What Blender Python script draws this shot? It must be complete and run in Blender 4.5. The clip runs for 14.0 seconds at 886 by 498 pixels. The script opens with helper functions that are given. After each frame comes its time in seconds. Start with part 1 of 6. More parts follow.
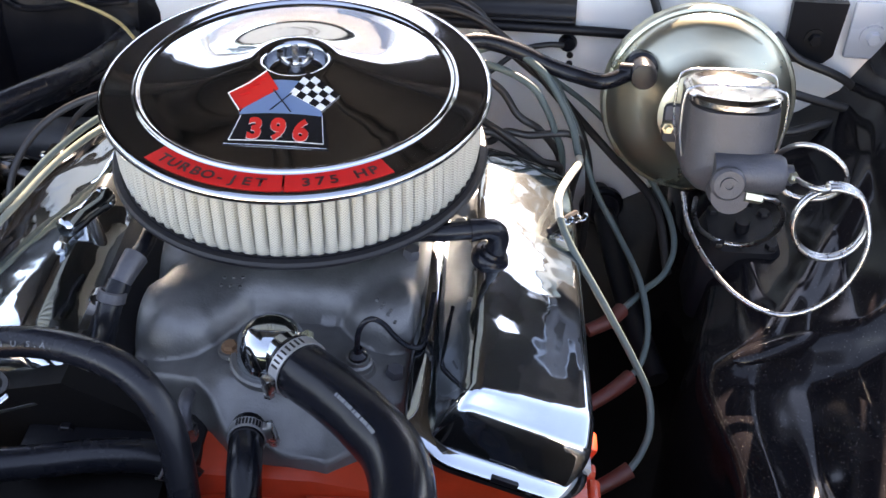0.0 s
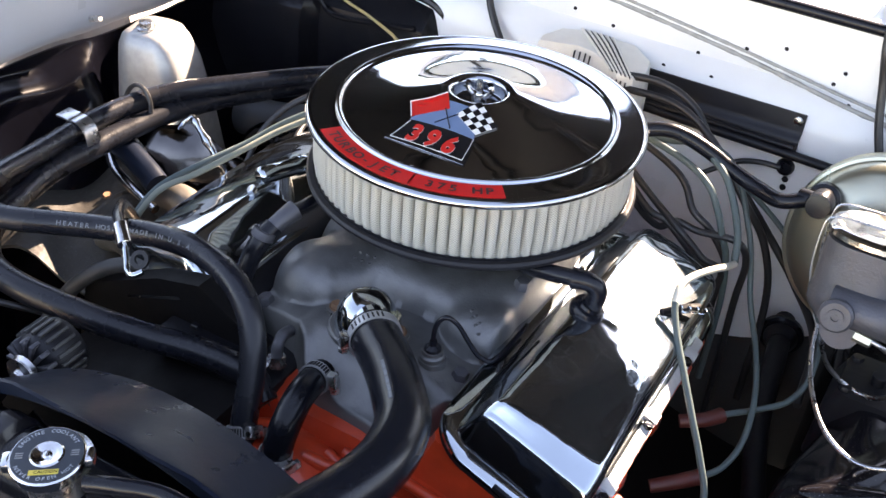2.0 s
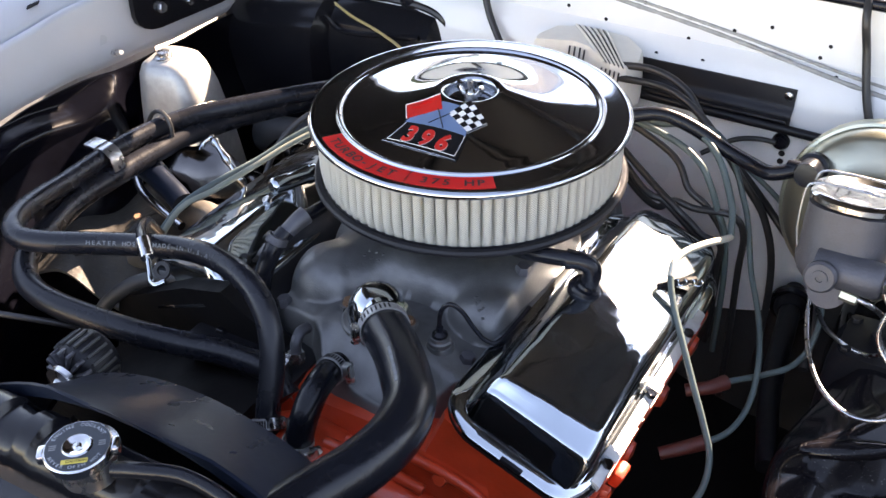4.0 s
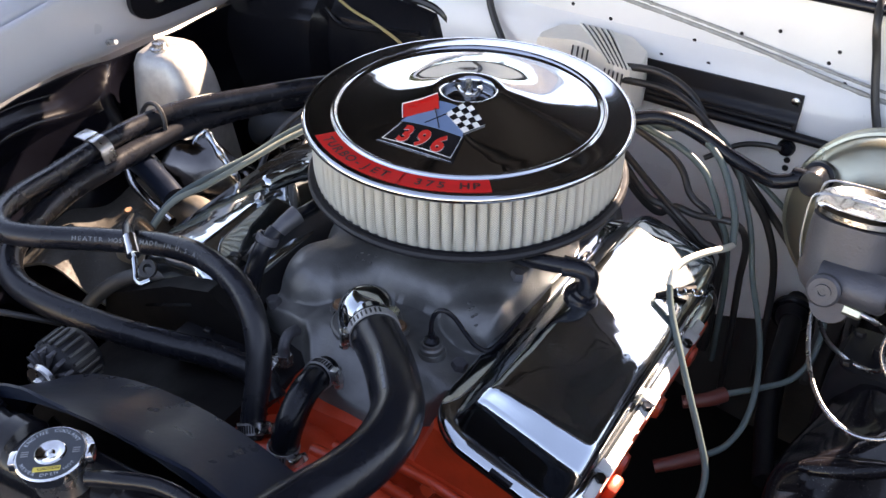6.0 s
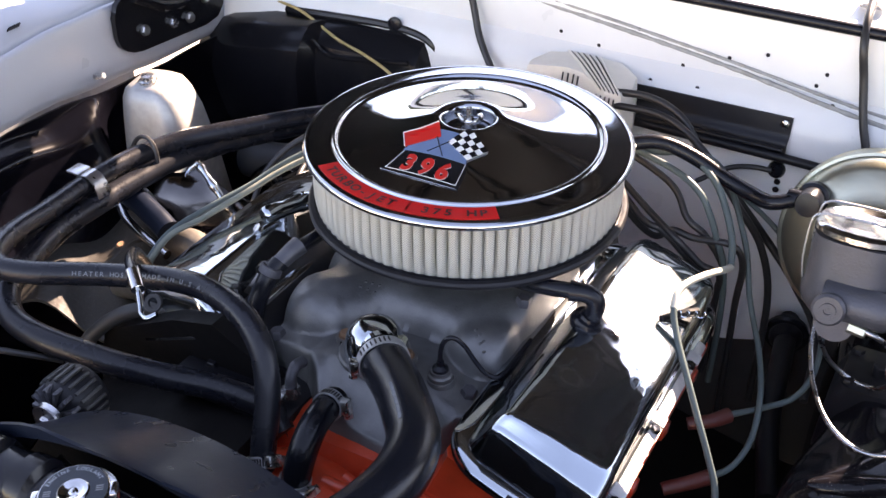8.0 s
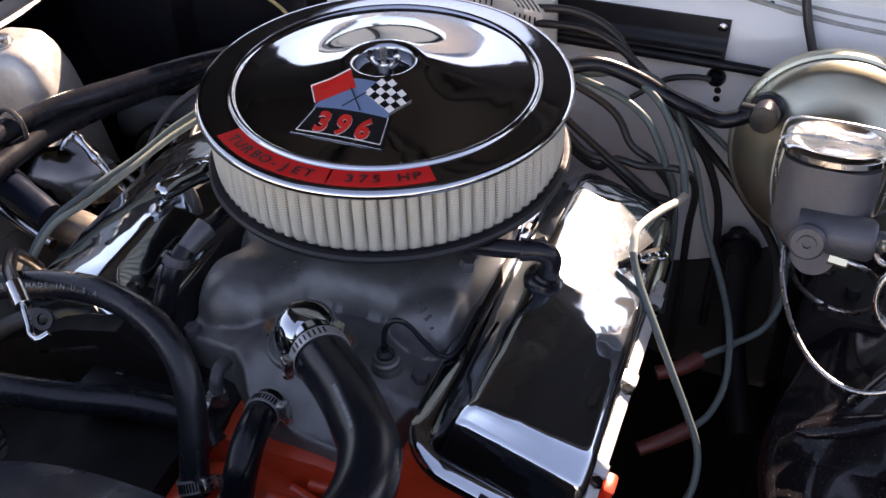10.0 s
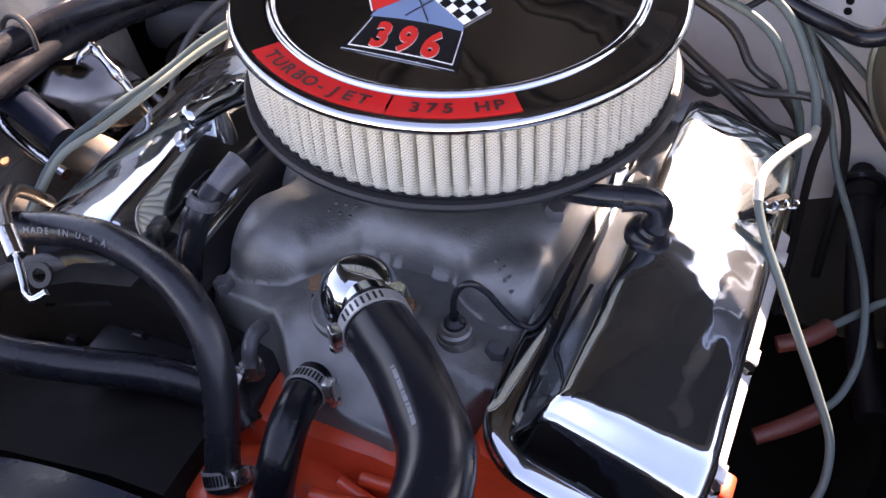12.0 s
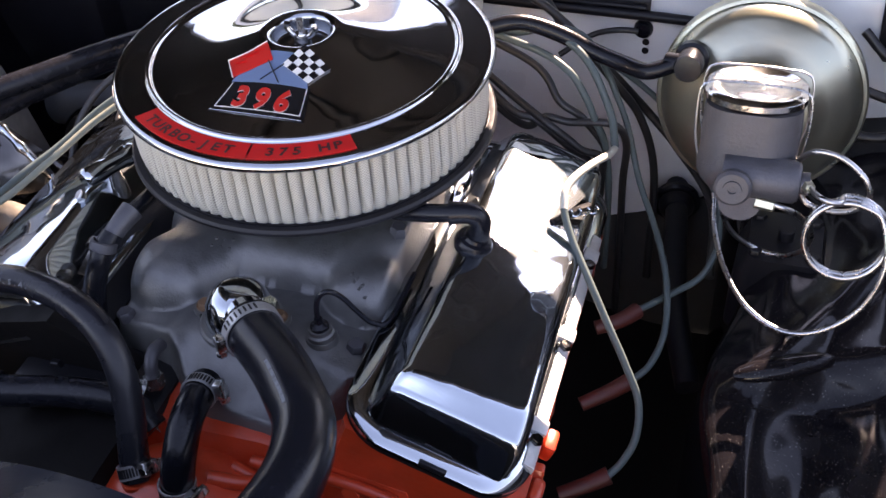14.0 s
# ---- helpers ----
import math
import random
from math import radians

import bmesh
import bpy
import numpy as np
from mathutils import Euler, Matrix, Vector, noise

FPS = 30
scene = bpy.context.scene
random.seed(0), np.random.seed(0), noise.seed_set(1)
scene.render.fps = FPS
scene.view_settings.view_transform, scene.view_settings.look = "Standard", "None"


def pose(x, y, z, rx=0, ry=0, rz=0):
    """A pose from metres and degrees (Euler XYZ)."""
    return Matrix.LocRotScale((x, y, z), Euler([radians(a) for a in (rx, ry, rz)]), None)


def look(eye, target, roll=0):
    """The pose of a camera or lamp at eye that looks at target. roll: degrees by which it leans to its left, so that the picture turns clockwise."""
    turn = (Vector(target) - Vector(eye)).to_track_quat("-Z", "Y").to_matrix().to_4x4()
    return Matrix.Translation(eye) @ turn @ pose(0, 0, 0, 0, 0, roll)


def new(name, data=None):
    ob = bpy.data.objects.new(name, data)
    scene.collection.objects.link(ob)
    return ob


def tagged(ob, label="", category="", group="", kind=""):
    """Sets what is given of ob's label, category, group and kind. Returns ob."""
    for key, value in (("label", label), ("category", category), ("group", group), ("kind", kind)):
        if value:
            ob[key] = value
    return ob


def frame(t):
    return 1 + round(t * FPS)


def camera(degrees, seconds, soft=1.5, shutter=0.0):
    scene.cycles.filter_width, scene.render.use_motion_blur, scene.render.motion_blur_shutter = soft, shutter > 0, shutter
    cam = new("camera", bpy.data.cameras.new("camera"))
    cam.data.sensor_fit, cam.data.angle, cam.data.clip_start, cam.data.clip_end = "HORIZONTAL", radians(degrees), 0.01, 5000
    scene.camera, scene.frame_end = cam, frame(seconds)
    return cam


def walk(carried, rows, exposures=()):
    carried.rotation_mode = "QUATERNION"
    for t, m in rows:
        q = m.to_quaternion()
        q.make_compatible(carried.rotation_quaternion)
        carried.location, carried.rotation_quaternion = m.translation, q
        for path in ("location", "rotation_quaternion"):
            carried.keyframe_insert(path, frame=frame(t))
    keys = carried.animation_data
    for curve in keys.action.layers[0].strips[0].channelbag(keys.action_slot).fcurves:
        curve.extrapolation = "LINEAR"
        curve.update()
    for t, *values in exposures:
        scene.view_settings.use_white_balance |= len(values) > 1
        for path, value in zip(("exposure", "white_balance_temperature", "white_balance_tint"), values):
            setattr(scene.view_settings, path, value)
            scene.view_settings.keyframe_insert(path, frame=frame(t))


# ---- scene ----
cam = camera(42.76, 14.0)
PATH = [
    (0, 0.1873, -0.8752, 1.4943, 49.73, -0.93, 4.12),
    (0.5, 0.2422, -0.9172, 1.5, 51.3, 1.58, 9.21),
    (1, 0.3127, -1.0132, 1.5122, 53.37, -0.07, 15.46),
    (1.5, 0.3841, -1.0044, 1.5191, 54.35, 0.28, 18.6),
    (2, 0.4553, -0.9343, 1.5072, 54.27, -3.95, 30.11),
    (2.5, 0.4757, -0.9465, 1.5168, 54.59, 0.12, 33.31),
    (3, 0.5083, -0.9597, 1.536, 55.44, 1.69, 31.08),
    (3.5, 0.5317, -0.9662, 1.541, 54.88, 0.95, 30.55),
    (3.7, 0.5372, -0.9659, 1.5352, 54.87, 1.15, 30.11),
    (5.8, 0.531, -0.9311, 1.5248, 54.3, 0.19, 30.83),
    (6, 0.5298, -0.9313, 1.5241, 54.44, 0.2, 30.99),
    (6.5, 0.5279, -0.9373, 1.5232, 54.85, -0.7, 31.04),
    (7, 0.5143, -0.9605, 1.5365, 55.49, -0.81, 30.01),
    (7.2, 0.5059, -0.9722, 1.5343, 55.81, -0.79, 29.4),
    (9.3, 0.449, -0.883, 1.5135, 53.85, 3, 25.53),
    (9.5, 0.4255, -0.871, 1.5119, 52.66, 2.16, 23.19),
    (10, 0.3946, -0.8347, 1.4949, 50.54, 1.82, 20.86),
    (10.5, 0.3403, -0.7387, 1.4136, 48.07, -0.39, 24.23),
    (11, 0.3051, -0.6614, 1.3603, 45.62, -0.07, 27.4),
    (11.5, 0.3074, -0.6612, 1.3704, 43.32, 1.3, 26.31),
    (12, 0.3135, -0.6971, 1.3964, 46.21, 2.79, 23.45),
    (12.5, 0.3254, -0.7263, 1.427, 49.28, 2.45, 22.4),
    (13, 0.3885, -0.7918, 1.4278, 48.97, 4.1, 20.53),
    (13.5, 0.4283, -0.8311, 1.46, 47.89, 3.8, 18.5),
    (14, 0.4264, -0.8222, 1.4889, 48.8, 3.53, 17.31),
]
walk(cam, [(r[0], pose(*r[1:])) for r in PATH], [(0, 3.34, 8800, 24), (1, 3.20, 8800, 24), (3.5, 3.18, 8800, 24), (6, 2.92, 8800, 25), (7.2, 3.00, 8800, 27), (9.5, 3.00, 8800, 33), (10, 2.42, 8800, 31), (10.5, 2.45, 8800, 26), (11, 3.42, 8800, 33), (12.5, 3.42, 8800, 35), (13, 2.64, 8800, 25), (13.5, 3.48, 8800, 41), (14, 2.92, 8800, 33)])

# ---- sky, sun, exposure ----
SUN = Vector((0.14, 0.835, 0.545)).normalized()
world = bpy.data.worlds.new("sky")
world.use_nodes = True
scene.world = world
wn = world.node_tree
sky = wn.nodes.new("ShaderNodeTexSky")
sky.sky_type = "NISHITA"
sky.sun_disc = False
sky.dust_density = 0.1
sky.ozone_density = 0.9
sky.sun_elevation = math.asin(SUN.z)
sky.sun_rotation = math.atan2(SUN.x, SUN.y)
wn.links.new(sky.outputs[0], wn.nodes["Background"].inputs[0])
wn.nodes["Background"].inputs[1].default_value = 0.11
sun_data = bpy.data.lights.new("sun", "SUN")
sun_data.energy = 5.0
sun_data.angle = radians(0.5)
sun_data.color = (1.0, 0.95, 0.87)
sun = new("sun", sun_data)
sun.matrix_world = look(tuple(SUN * 20), (0, 0, 0.8))


# ---- materials ----
def material(name, base, rough=0.5, metal=0.0, vary=0.25, scale=60.0, bump=0.0, bscale=None, coat=0.0, dark=None, stain=0.0, spec=0.5, even=1.0, bdetail=4.0, haze=0.0, speck=0.0):
    """Principled surface with fine grain and broad blotches of colour, roughness and relief."""
    m = bpy.data.materials.new(name)
    m.use_nodes = True
    nt = m.node_tree
    p = nt.nodes["Principled BSDF"]
    co = nt.nodes.new("ShaderNodeTexCoord")
    fine = nt.nodes.new("ShaderNodeTexNoise")
    fine.inputs["Scale"].default_value = scale
    fine.inputs["Detail"].default_value = 6
    broad = nt.nodes.new("ShaderNodeTexNoise")
    broad.inputs["Scale"].default_value = scale / 9
    broad.inputs["Detail"].default_value = 3
    nt.links.new(co.outputs["Object"], fine.inputs["Vector"])
    nt.links.new(co.outputs["Object"], broad.inputs["Vector"])
    add = nt.nodes.new("ShaderNodeMath")
    add.operation = "ADD"
    nt.links.new(fine.outputs[0], add.inputs[0])
    nt.links.new(broad.outputs[0], add.inputs[1])
    rng = nt.nodes.new("ShaderNodeMapRange")
    rng.inputs["From Min"].default_value, rng.inputs["From Max"].default_value = 0.65, 1.35
    nt.links.new(add.outputs[0], rng.inputs["Value"])
    mix = nt.nodes.new("ShaderNodeMix")
    mix.data_type = "RGBA"
    lo = dark or tuple(c * (1 - vary) for c in base)
    mix.inputs["A"].default_value = (*lo, 1)
    mix.inputs["B"].default_value = (*base, 1)
    nt.links.new(rng.outputs[0], mix.inputs["Factor"])
    col = mix.outputs["Result"]
    if stain:
        st = nt.nodes.new("ShaderNodeTexNoise")
        st.inputs["Scale"].default_value = scale / 25
        st.inputs["Detail"].default_value = 5
        nt.links.new(co.outputs["Object"], st.inputs["Vector"])
        sr = nt.nodes.new("ShaderNodeMapRange")
        sr.inputs["From Min"].default_value, sr.inputs["From Max"].default_value = 0.55, 0.75
        sr.inputs["To Max"].default_value = stain
        nt.links.new(st.outputs[0], sr.inputs["Value"])
        mx = nt.nodes.new("ShaderNodeMix")
        mx.data_type = "RGBA"
        mx.inputs["B"].default_value = (0.16, 0.12, 0.085, 1)
        nt.links.new(col, mx.inputs["A"])
        nt.links.new(sr.outputs[0], mx.inputs["Factor"])
        col = mx.outputs["Result"]
    if speck:
        sn = nt.nodes.new("ShaderNodeTexNoise")
        sn.inputs["Scale"].default_value = 800
        sn.inputs["Detail"].default_value = 0
        nt.links.new(co.outputs["Object"], sn.inputs["Vector"])
        sm = nt.nodes.new("ShaderNodeMapRange")
        sm.inputs["From Min"].default_value, sm.inputs["From Max"].default_value = 0.76, 0.84
        sm.inputs["To Max"].default_value = speck
        nt.links.new(sn.outputs[0], sm.inputs["Value"])
        sx = nt.nodes.new("ShaderNodeMix")
        sx.data_type = "RGBA"
        sx.inputs["B"].default_value = (0.42, 0.41, 0.38, 1)
        nt.links.new(col, sx.inputs["A"])
        nt.links.new(sm.outputs[0], sx.inputs["Factor"])
        col = sx.outputs["Result"]
    nt.links.new(col, p.inputs["Base Color"])
    rr = nt.nodes.new("ShaderNodeMapRange")
    rr.inputs["From Min"].default_value, rr.inputs["From Max"].default_value = 0.7, 1.3
    rr.inputs["To Min"].default_value, rr.inputs["To Max"].default_value = rough * (1 - 0.2 * even), min(1.0, rough * (1 + 0.25 * even))
    nt.links.new(add.outputs[0], rr.inputs["Value"])
    nt.links.new(rr.outputs[0], p.inputs["Roughness"])
    p.inputs["Metallic"].default_value = metal
    p.inputs["Specular IOR Level"].default_value = spec
    p.inputs["Coat Weight"].default_value = coat
    p.inputs["Coat Roughness"].default_value = 0.06
    if bump:
        bt = nt.nodes.new("ShaderNodeTexNoise")
        bt.inputs["Scale"].default_value = bscale or scale * 3
        bt.inputs["Detail"].default_value = bdetail
        nt.links.new(co.outputs["Object"], bt.inputs["Vector"])
        bn = nt.nodes.new("ShaderNodeBump")
        bn.inputs["Strength"].default_value = 1.0
        bn.inputs["Distance"].default_value = bump
        nt.links.new(bt.outputs[0], bn.inputs["Height"])
        nt.links.new(bn.outputs[0], p.inputs["Normal"])
    if haze:
        gl = nt.nodes.new("ShaderNodeBsdfAnisotropic")
        gl.inputs["Color"].default_value = (*base, 1)
        gl.inputs["Roughness"].default_value = 0.40
        if bump:
            nt.links.new(bn.outputs[0], gl.inputs["Normal"])
        mixed = nt.nodes.new("ShaderNodeMixShader")
        mixed.inputs[0].default_value = haze
        nt.links.new(p.outputs[0], mixed.inputs[1])
        nt.links.new(gl.outputs[0], mixed.inputs[2])
        nt.links.new(mixed.outputs[0], nt.nodes["Material Output"].inputs["Surface"])
    return m


CHROME = material("chrome", (0.45, 0.49, 0.52), 0.045, 1.0, 0.05, 40, haze=0.03)
CHROME_WAVY = material("dented_chrome", (0.45, 0.50, 0.54), 0.055, 1.0, 0.10, 30, bump=0.0024, bscale=19, bdetail=1.5, haze=0.045)
CHROME_SOFT = material("worn_chrome", (0.60, 0.60, 0.60), 0.14, 1.0, 0.2, 60, bump=0.0004, bscale=90)
STEEL = material("zinc_steel", (0.62, 0.62, 0.62), 0.28, 1.0, 0.25, 120)
LINE = material("steel_line", (0.46, 0.46, 0.46), 0.28, 1.0, 0.15, 150)
GOLD = material("gold_zinc", (0.58, 0.49, 0.34), 0.30, 0.92, 0.25, 14, dark=(0.40, 0.45, 0.38), bump=0.0002, bscale=120)
CASTALU = material("cast_aluminium", (0.195, 0.196, 0.195), 0.42, 0.65, 0.45, 42, bump=0.00035, bscale=420, stain=0.5)
CASTIRON = material("cast_iron_grey", (0.088, 0.088, 0.100), 0.46, 0.45, 0.25, 60, bump=0.0005, bscale=350)
RUBBER = material("black_rubber", (0.008, 0.009, 0.013), 0.23, 0.0, 0.4, 60, bump=0.00015, bscale=500, spec=0.27, even=0.4)
RUBBER_MATTE = material("hose_rubber", (0.014, 0.0145, 0.018), 0.28, 0.0, 0.6, 45, bump=0.0002, bscale=400, spec=0.34, dark=(0.007, 0.008, 0.012))
RUBBER_DUSTY = material("dusty_rubber", (0.060, 0.058, 0.055), 0.5, 0.0, 0.5, 50, bump=0.0003, bscale=300)
GLOSSBLACK = material("gloss_black", (0.008, 0.008, 0.010), 0.20, 0.0, 0.2, 30, bump=0.0005, bscale=25, spec=0.30)
SHROUD = material("shroud_plastic", (0.008, 0.012, 0.022), 0.30, 0.0, 0.3, 40, bump=0.0003, bscale=60, spec=0.11)
INNERBLACK = material("dusty_gloss_black", (0.003, 0.003, 0.005), 0.15, 0.0, 0.3, 30, bump=0.0012, bscale=8, spec=0.2)
DARKCHROME = material("tarnished_metal", (0.16, 0.15, 0.145), 0.16, 1.0, 0.5, 40, bump=0.0008, bscale=40)
# near-black whose base colour holds the shade deep in the bay
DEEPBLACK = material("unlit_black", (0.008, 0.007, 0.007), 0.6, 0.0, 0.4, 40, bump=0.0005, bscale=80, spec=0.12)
WELLBLACK = material("shiny_inner_black", (0.009, 0.008, 0.010), 0.12, 0.0, 0.5, 30, bump=0.0045, bscale=11, spec=0.24, stain=0.26, bdetail=1.2, speck=0.30)
SATINBLACK = material("satin_black", (0.009, 0.009, 0.012), 0.42, 0.0, 0.3, 50, bump=0.0004, bscale=120, spec=0.3)
ORANGE = material("engine_orange", (0.64, 0.055, 0.018), 0.34, 0.0, 0.40, 40, bump=0.0006, bscale=140, coat=0.25, stain=0.35)
WHITE = material("white_paint", (0.74, 0.74, 0.73), 0.32, 0.0, 0.08, 18, bump=0.0010, bscale=11, coat=0.3)
SEALER = material("seam_sealer", (0.42, 0.41, 0.39), 0.6, 0.0, 0.5, 90, bump=0.0006, bscale=200)
# the white paint again, darkened and blued: shade put into the base colour
FENDERSHADE = material("white_paint_shaded", (0.42, 0.44, 0.48), 0.30, 0.0, 0.10, 14, bump=0.0006, bscale=12, coat=0.08)
CASTSILVER = material("silver_casting", (0.75, 0.72, 0.66), 0.36, 0.05, 0.12, 90, bump=0.0003, bscale=300)
CLAMP = material("clamp_steel", (0.42, 0.42, 0.42), 0.36, 0.6, 0.25, 160)
PLATED = material("rough_plating", (0.62, 0.63, 0.63), 0.40, 0.30, 0.20, 160, bump=0.0004, bscale=500)
SILVERSHEET = material("silver_sheet", (0.48, 0.47, 0.455), 0.42, 0.55, 0.35, 90, bump=0.0003, bscale=300, stain=0.3)
DUCT = material("grey_duct_paint", (0.050, 0.055, 0.062), 0.42, 0.0, 0.2, 40, bump=0.0003, bscale=120)
DUSTY = material("dusty_primer", (0.040, 0.034, 0.027), 0.6, 0.0, 0.6, 120, bump=0.0008, bscale=160, stain=0.4, speck=0.35)
PALERUST = material("heat_stained_tube", (0.15, 0.135, 0.115), 0.42, 0.35, 0.45, 60, bump=0.0006, bscale=140, stain=0.4)
RUST = material("rusty_iron", (0.070, 0.048, 0.034), 0.62, 0.2, 0.6, 45, bump=0.001, bscale=120)
GREYWIRE = material("grey_wire", (0.085, 0.115, 0.115), 0.42, 0.0, 0.2, 80, spec=0.3)
# lit copy of the grey wire: sunlight put into a paler colour
SUNLITWIRE = material("sunlit_grey_wire", (0.55, 0.55, 0.48), 0.4, 0.0, 0.15, 80)
OLIVEWIRE = material("olive_wire", (0.22, 0.235, 0.19), 0.45, 0.0, 0.2, 80, spec=0.3)
BLACKWIRE = material("black_wire", (0.022, 0.021, 0.022), 0.4, 0.0, 0.3, 80)
TANWIRE = material("tan_wire", (0.45, 0.33, 0.14), 0.5, 0.0, 0.2, 80)
BOOT = material("red_boot", (0.085, 0.014, 0.010), 0.5, 0.0, 0.2, 80)
LIDBLACK = material("badge_black", (0.010, 0.010, 0.012), 0.22, 0.0, 0.1, 60)
REDFOIL = material("red_foil", (0.60, 0.026, 0.020), 0.42, 0.0, 0.12, 60, spec=0.25)
BANDRED = material("band_red", (0.70, 0.018, 0.016), 0.45, 0.0, 0.15, 70, spec=0.2)
BLUEFOIL = material("blue_foil", (0.115, 0.19, 0.33), 0.45, 0.1, 0.08, 60)
WHITEFOIL = material("white_foil", (0.75, 0.75, 0.74), 0.4, 0.0, 0.05, 60)
BANDINK = material("band_ink", (0.05, 0.008, 0.008), 0.45, 0.0, 0.1, 60)
YELLOW = material("caution_yellow", (0.55, 0.42, 0.06), 0.45, 0.0, 0.1, 60)
ASPHALT = material("pale_concrete", (0.57, 0.47, 0.39), 0.9, 0.0, 0.3, 8, bump=0.002, bscale=90)
BOLTRUST = material("rusty_bolt", (0.26, 0.14, 0.08), 0.6, 0.4, 0.5, 200, bump=0.0004, bscale=300)
CAPPRINT = material("silver_print", (0.42, 0.45, 0.48), 0.4, 0.3, 0.4, 300)
CAPFACE = material("blue_black_enamel", (0.016, 0.024, 0.036), 0.35, 0.0, 0.4, 200)
PRINT = material("hose_print", (0.19, 0.20, 0.21), 0.6, 0.0, 0.4, 300)


def filter_material():
    m = bpy.data.materials.new("filter_gauze")
    m.use_nodes = True
    nt = m.node_tree
    p = nt.nodes["Principled BSDF"]
    co = nt.nodes.new("ShaderNodeTexCoord")
    sep = nt.nodes.new("ShaderNodeSeparateXYZ")
    nt.links.new(co.outputs["Object"], sep.inputs[0])

    def op(kind, a, b=None):
        n = nt.nodes.new("ShaderNodeMath")
        n.operation = kind
        for i, v in enumerate((a, b)):
            if v is None:
                continue
            if isinstance(v, (int, float)):
                n.inputs[i].default_value = v
            else:
                nt.links.new(v, n.inputs[i])
        return n.outputs[0]
    ang = op("MULTIPLY", op("ARCTAN2", sep.outputs["Y"], sep.outputs["X"]), 0.168)
    k = 2 * math.pi / 0.0028
    a = op("SINE", op("MULTIPLY", op("ADD", ang, sep.outputs["Z"]), k))
    b = op("SINE", op("MULTIPLY", op("SUBTRACT", ang, sep.outputs["Z"]), k))
    weave = op("MAXIMUM", a, b)
    rng = nt.nodes.new("ShaderNodeMapRange")
    rng.inputs["From Min"].default_value, rng.inputs["From Max"].default_value = -0.6, 0.7
    nt.links.new(weave, rng.inputs["Value"])
    mix = nt.nodes.new("ShaderNodeMix")
    mix.data_type = "RGBA"
    mix.inputs["A"].default_value = (0.26, 0.26, 0.23, 1)
    mix.inputs["B"].default_value = (0.57, 0.56, 0.515, 1)
    nt.links.new(rng.outputs[0], mix.inputs["Factor"])
    nt.links.new(mix.outputs["Result"], p.inputs["Base Color"])
    p.inputs["Roughness"].default_value = 0.6
    bn = nt.nodes.new("ShaderNodeBump")
    bn.inputs["Distance"].default_value = 0.0006
    nt.links.new(weave, bn.inputs["Height"])
    nt.links.new(bn.outputs[0], p.inputs["Normal"])
    return m


# chrome with a lowered base colour, to dim the sky reflected in the lid
LIDCHROME = material("dimmed_chrome", (0.40, 0.42, 0.45), 0.05, 1.0, 0.08, 40, haze=0.03)
GAUZE = filter_material()
VINYL = material("dark_vinyl", (0.030, 0.029, 0.030), 0.55, 0.0, 0.15, 60, bump=0.0003, bscale=400)
HOODLINER = material("hood_primer", (0.0090, 0.0084, 0.0085), 0.45, 0.0, 0.6, 10, bump=0.0006, bscale=60, spec=0.15)
FOLIAGE = material("far_foliage", (0.055, 0.075, 0.035), 0.8, 0.0, 0.7, 2.0, bump=0.2, bscale=2)
TOEBLACK = material("uneven_black", (0.022, 0.021, 0.020), 0.55, 0.0, 0.6, 40, bump=0.0030, bscale=30)


# ---- builders ----
def finish(bm, angle=38):
    bmesh.ops.recalc_face_normals(bm, faces=bm.faces)
    for f in bm.faces:
        f.smooth = True
    for e in bm.edges:
        if len(e.link_faces) == 2 and e.calc_face_angle(0) > radians(angle):
            e.smooth = False
    return bm


def thing(name, label, category, at=(0, 0, 0), group="", kind=""):
    ob = new(name)
    ob.empty_display_size = 0.02
    ob.location = at
    return tagged(ob, label, category, group, kind)


def part(name, bm, mat, parent=None, label="", angle=38):
    """Links a bmesh, in world coordinates, as one mesh under a thing or a part."""
    finish(bm, angle)
    me = bpy.data.meshes.new(name)
    bm.to_mesh(me)
    bm.free()
    me.materials.append(mat)
    ob = new(name, me)
    if parent is not None:
        ob.parent = parent
        if parent.type == "EMPTY":
            ob.matrix_parent_inverse = Matrix.Translation(parent.location).inverted()
    if label:
        ob["label"] = label
    return ob


def solid(name, bm, mat, label, category, group="", kind="", angle=38):
    return tagged(part(name, bm, mat, None, "", angle), label, category, group, kind)


def lathe(profile, m=None, seg=48, close=False):
    """Turns a profile of (radius, height) round z."""
    bm = bmesh.new()
    rings = []
    for r, z in profile:
        if r < 1e-6:
            rings.append([bm.verts.new((0, 0, z))])
        else:
            rings.append([bm.verts.new((r * math.cos(2 * math.pi * i / seg), r * math.sin(2 * math.pi * i / seg), z)) for i in range(seg)])
    pairs = list(zip(rings[:-1], rings[1:]))
    if close:
        pairs.append((rings[-1], rings[0]))
    for a, b in pairs:
        for i in range(seg):
            j = (i + 1) % seg
            if len(a) == 1 and len(b) == 1:
                continue
            if len(a) == 1:
                bm.faces.new((a[0], b[i], b[j]))
            elif len(b) == 1:
                bm.faces.new((a[i], b[0], a[j]))
            else:
                bm.faces.new((a[i], b[i], b[j], a[j]))
    if m is not None:
        bm.transform(m)
    return bm


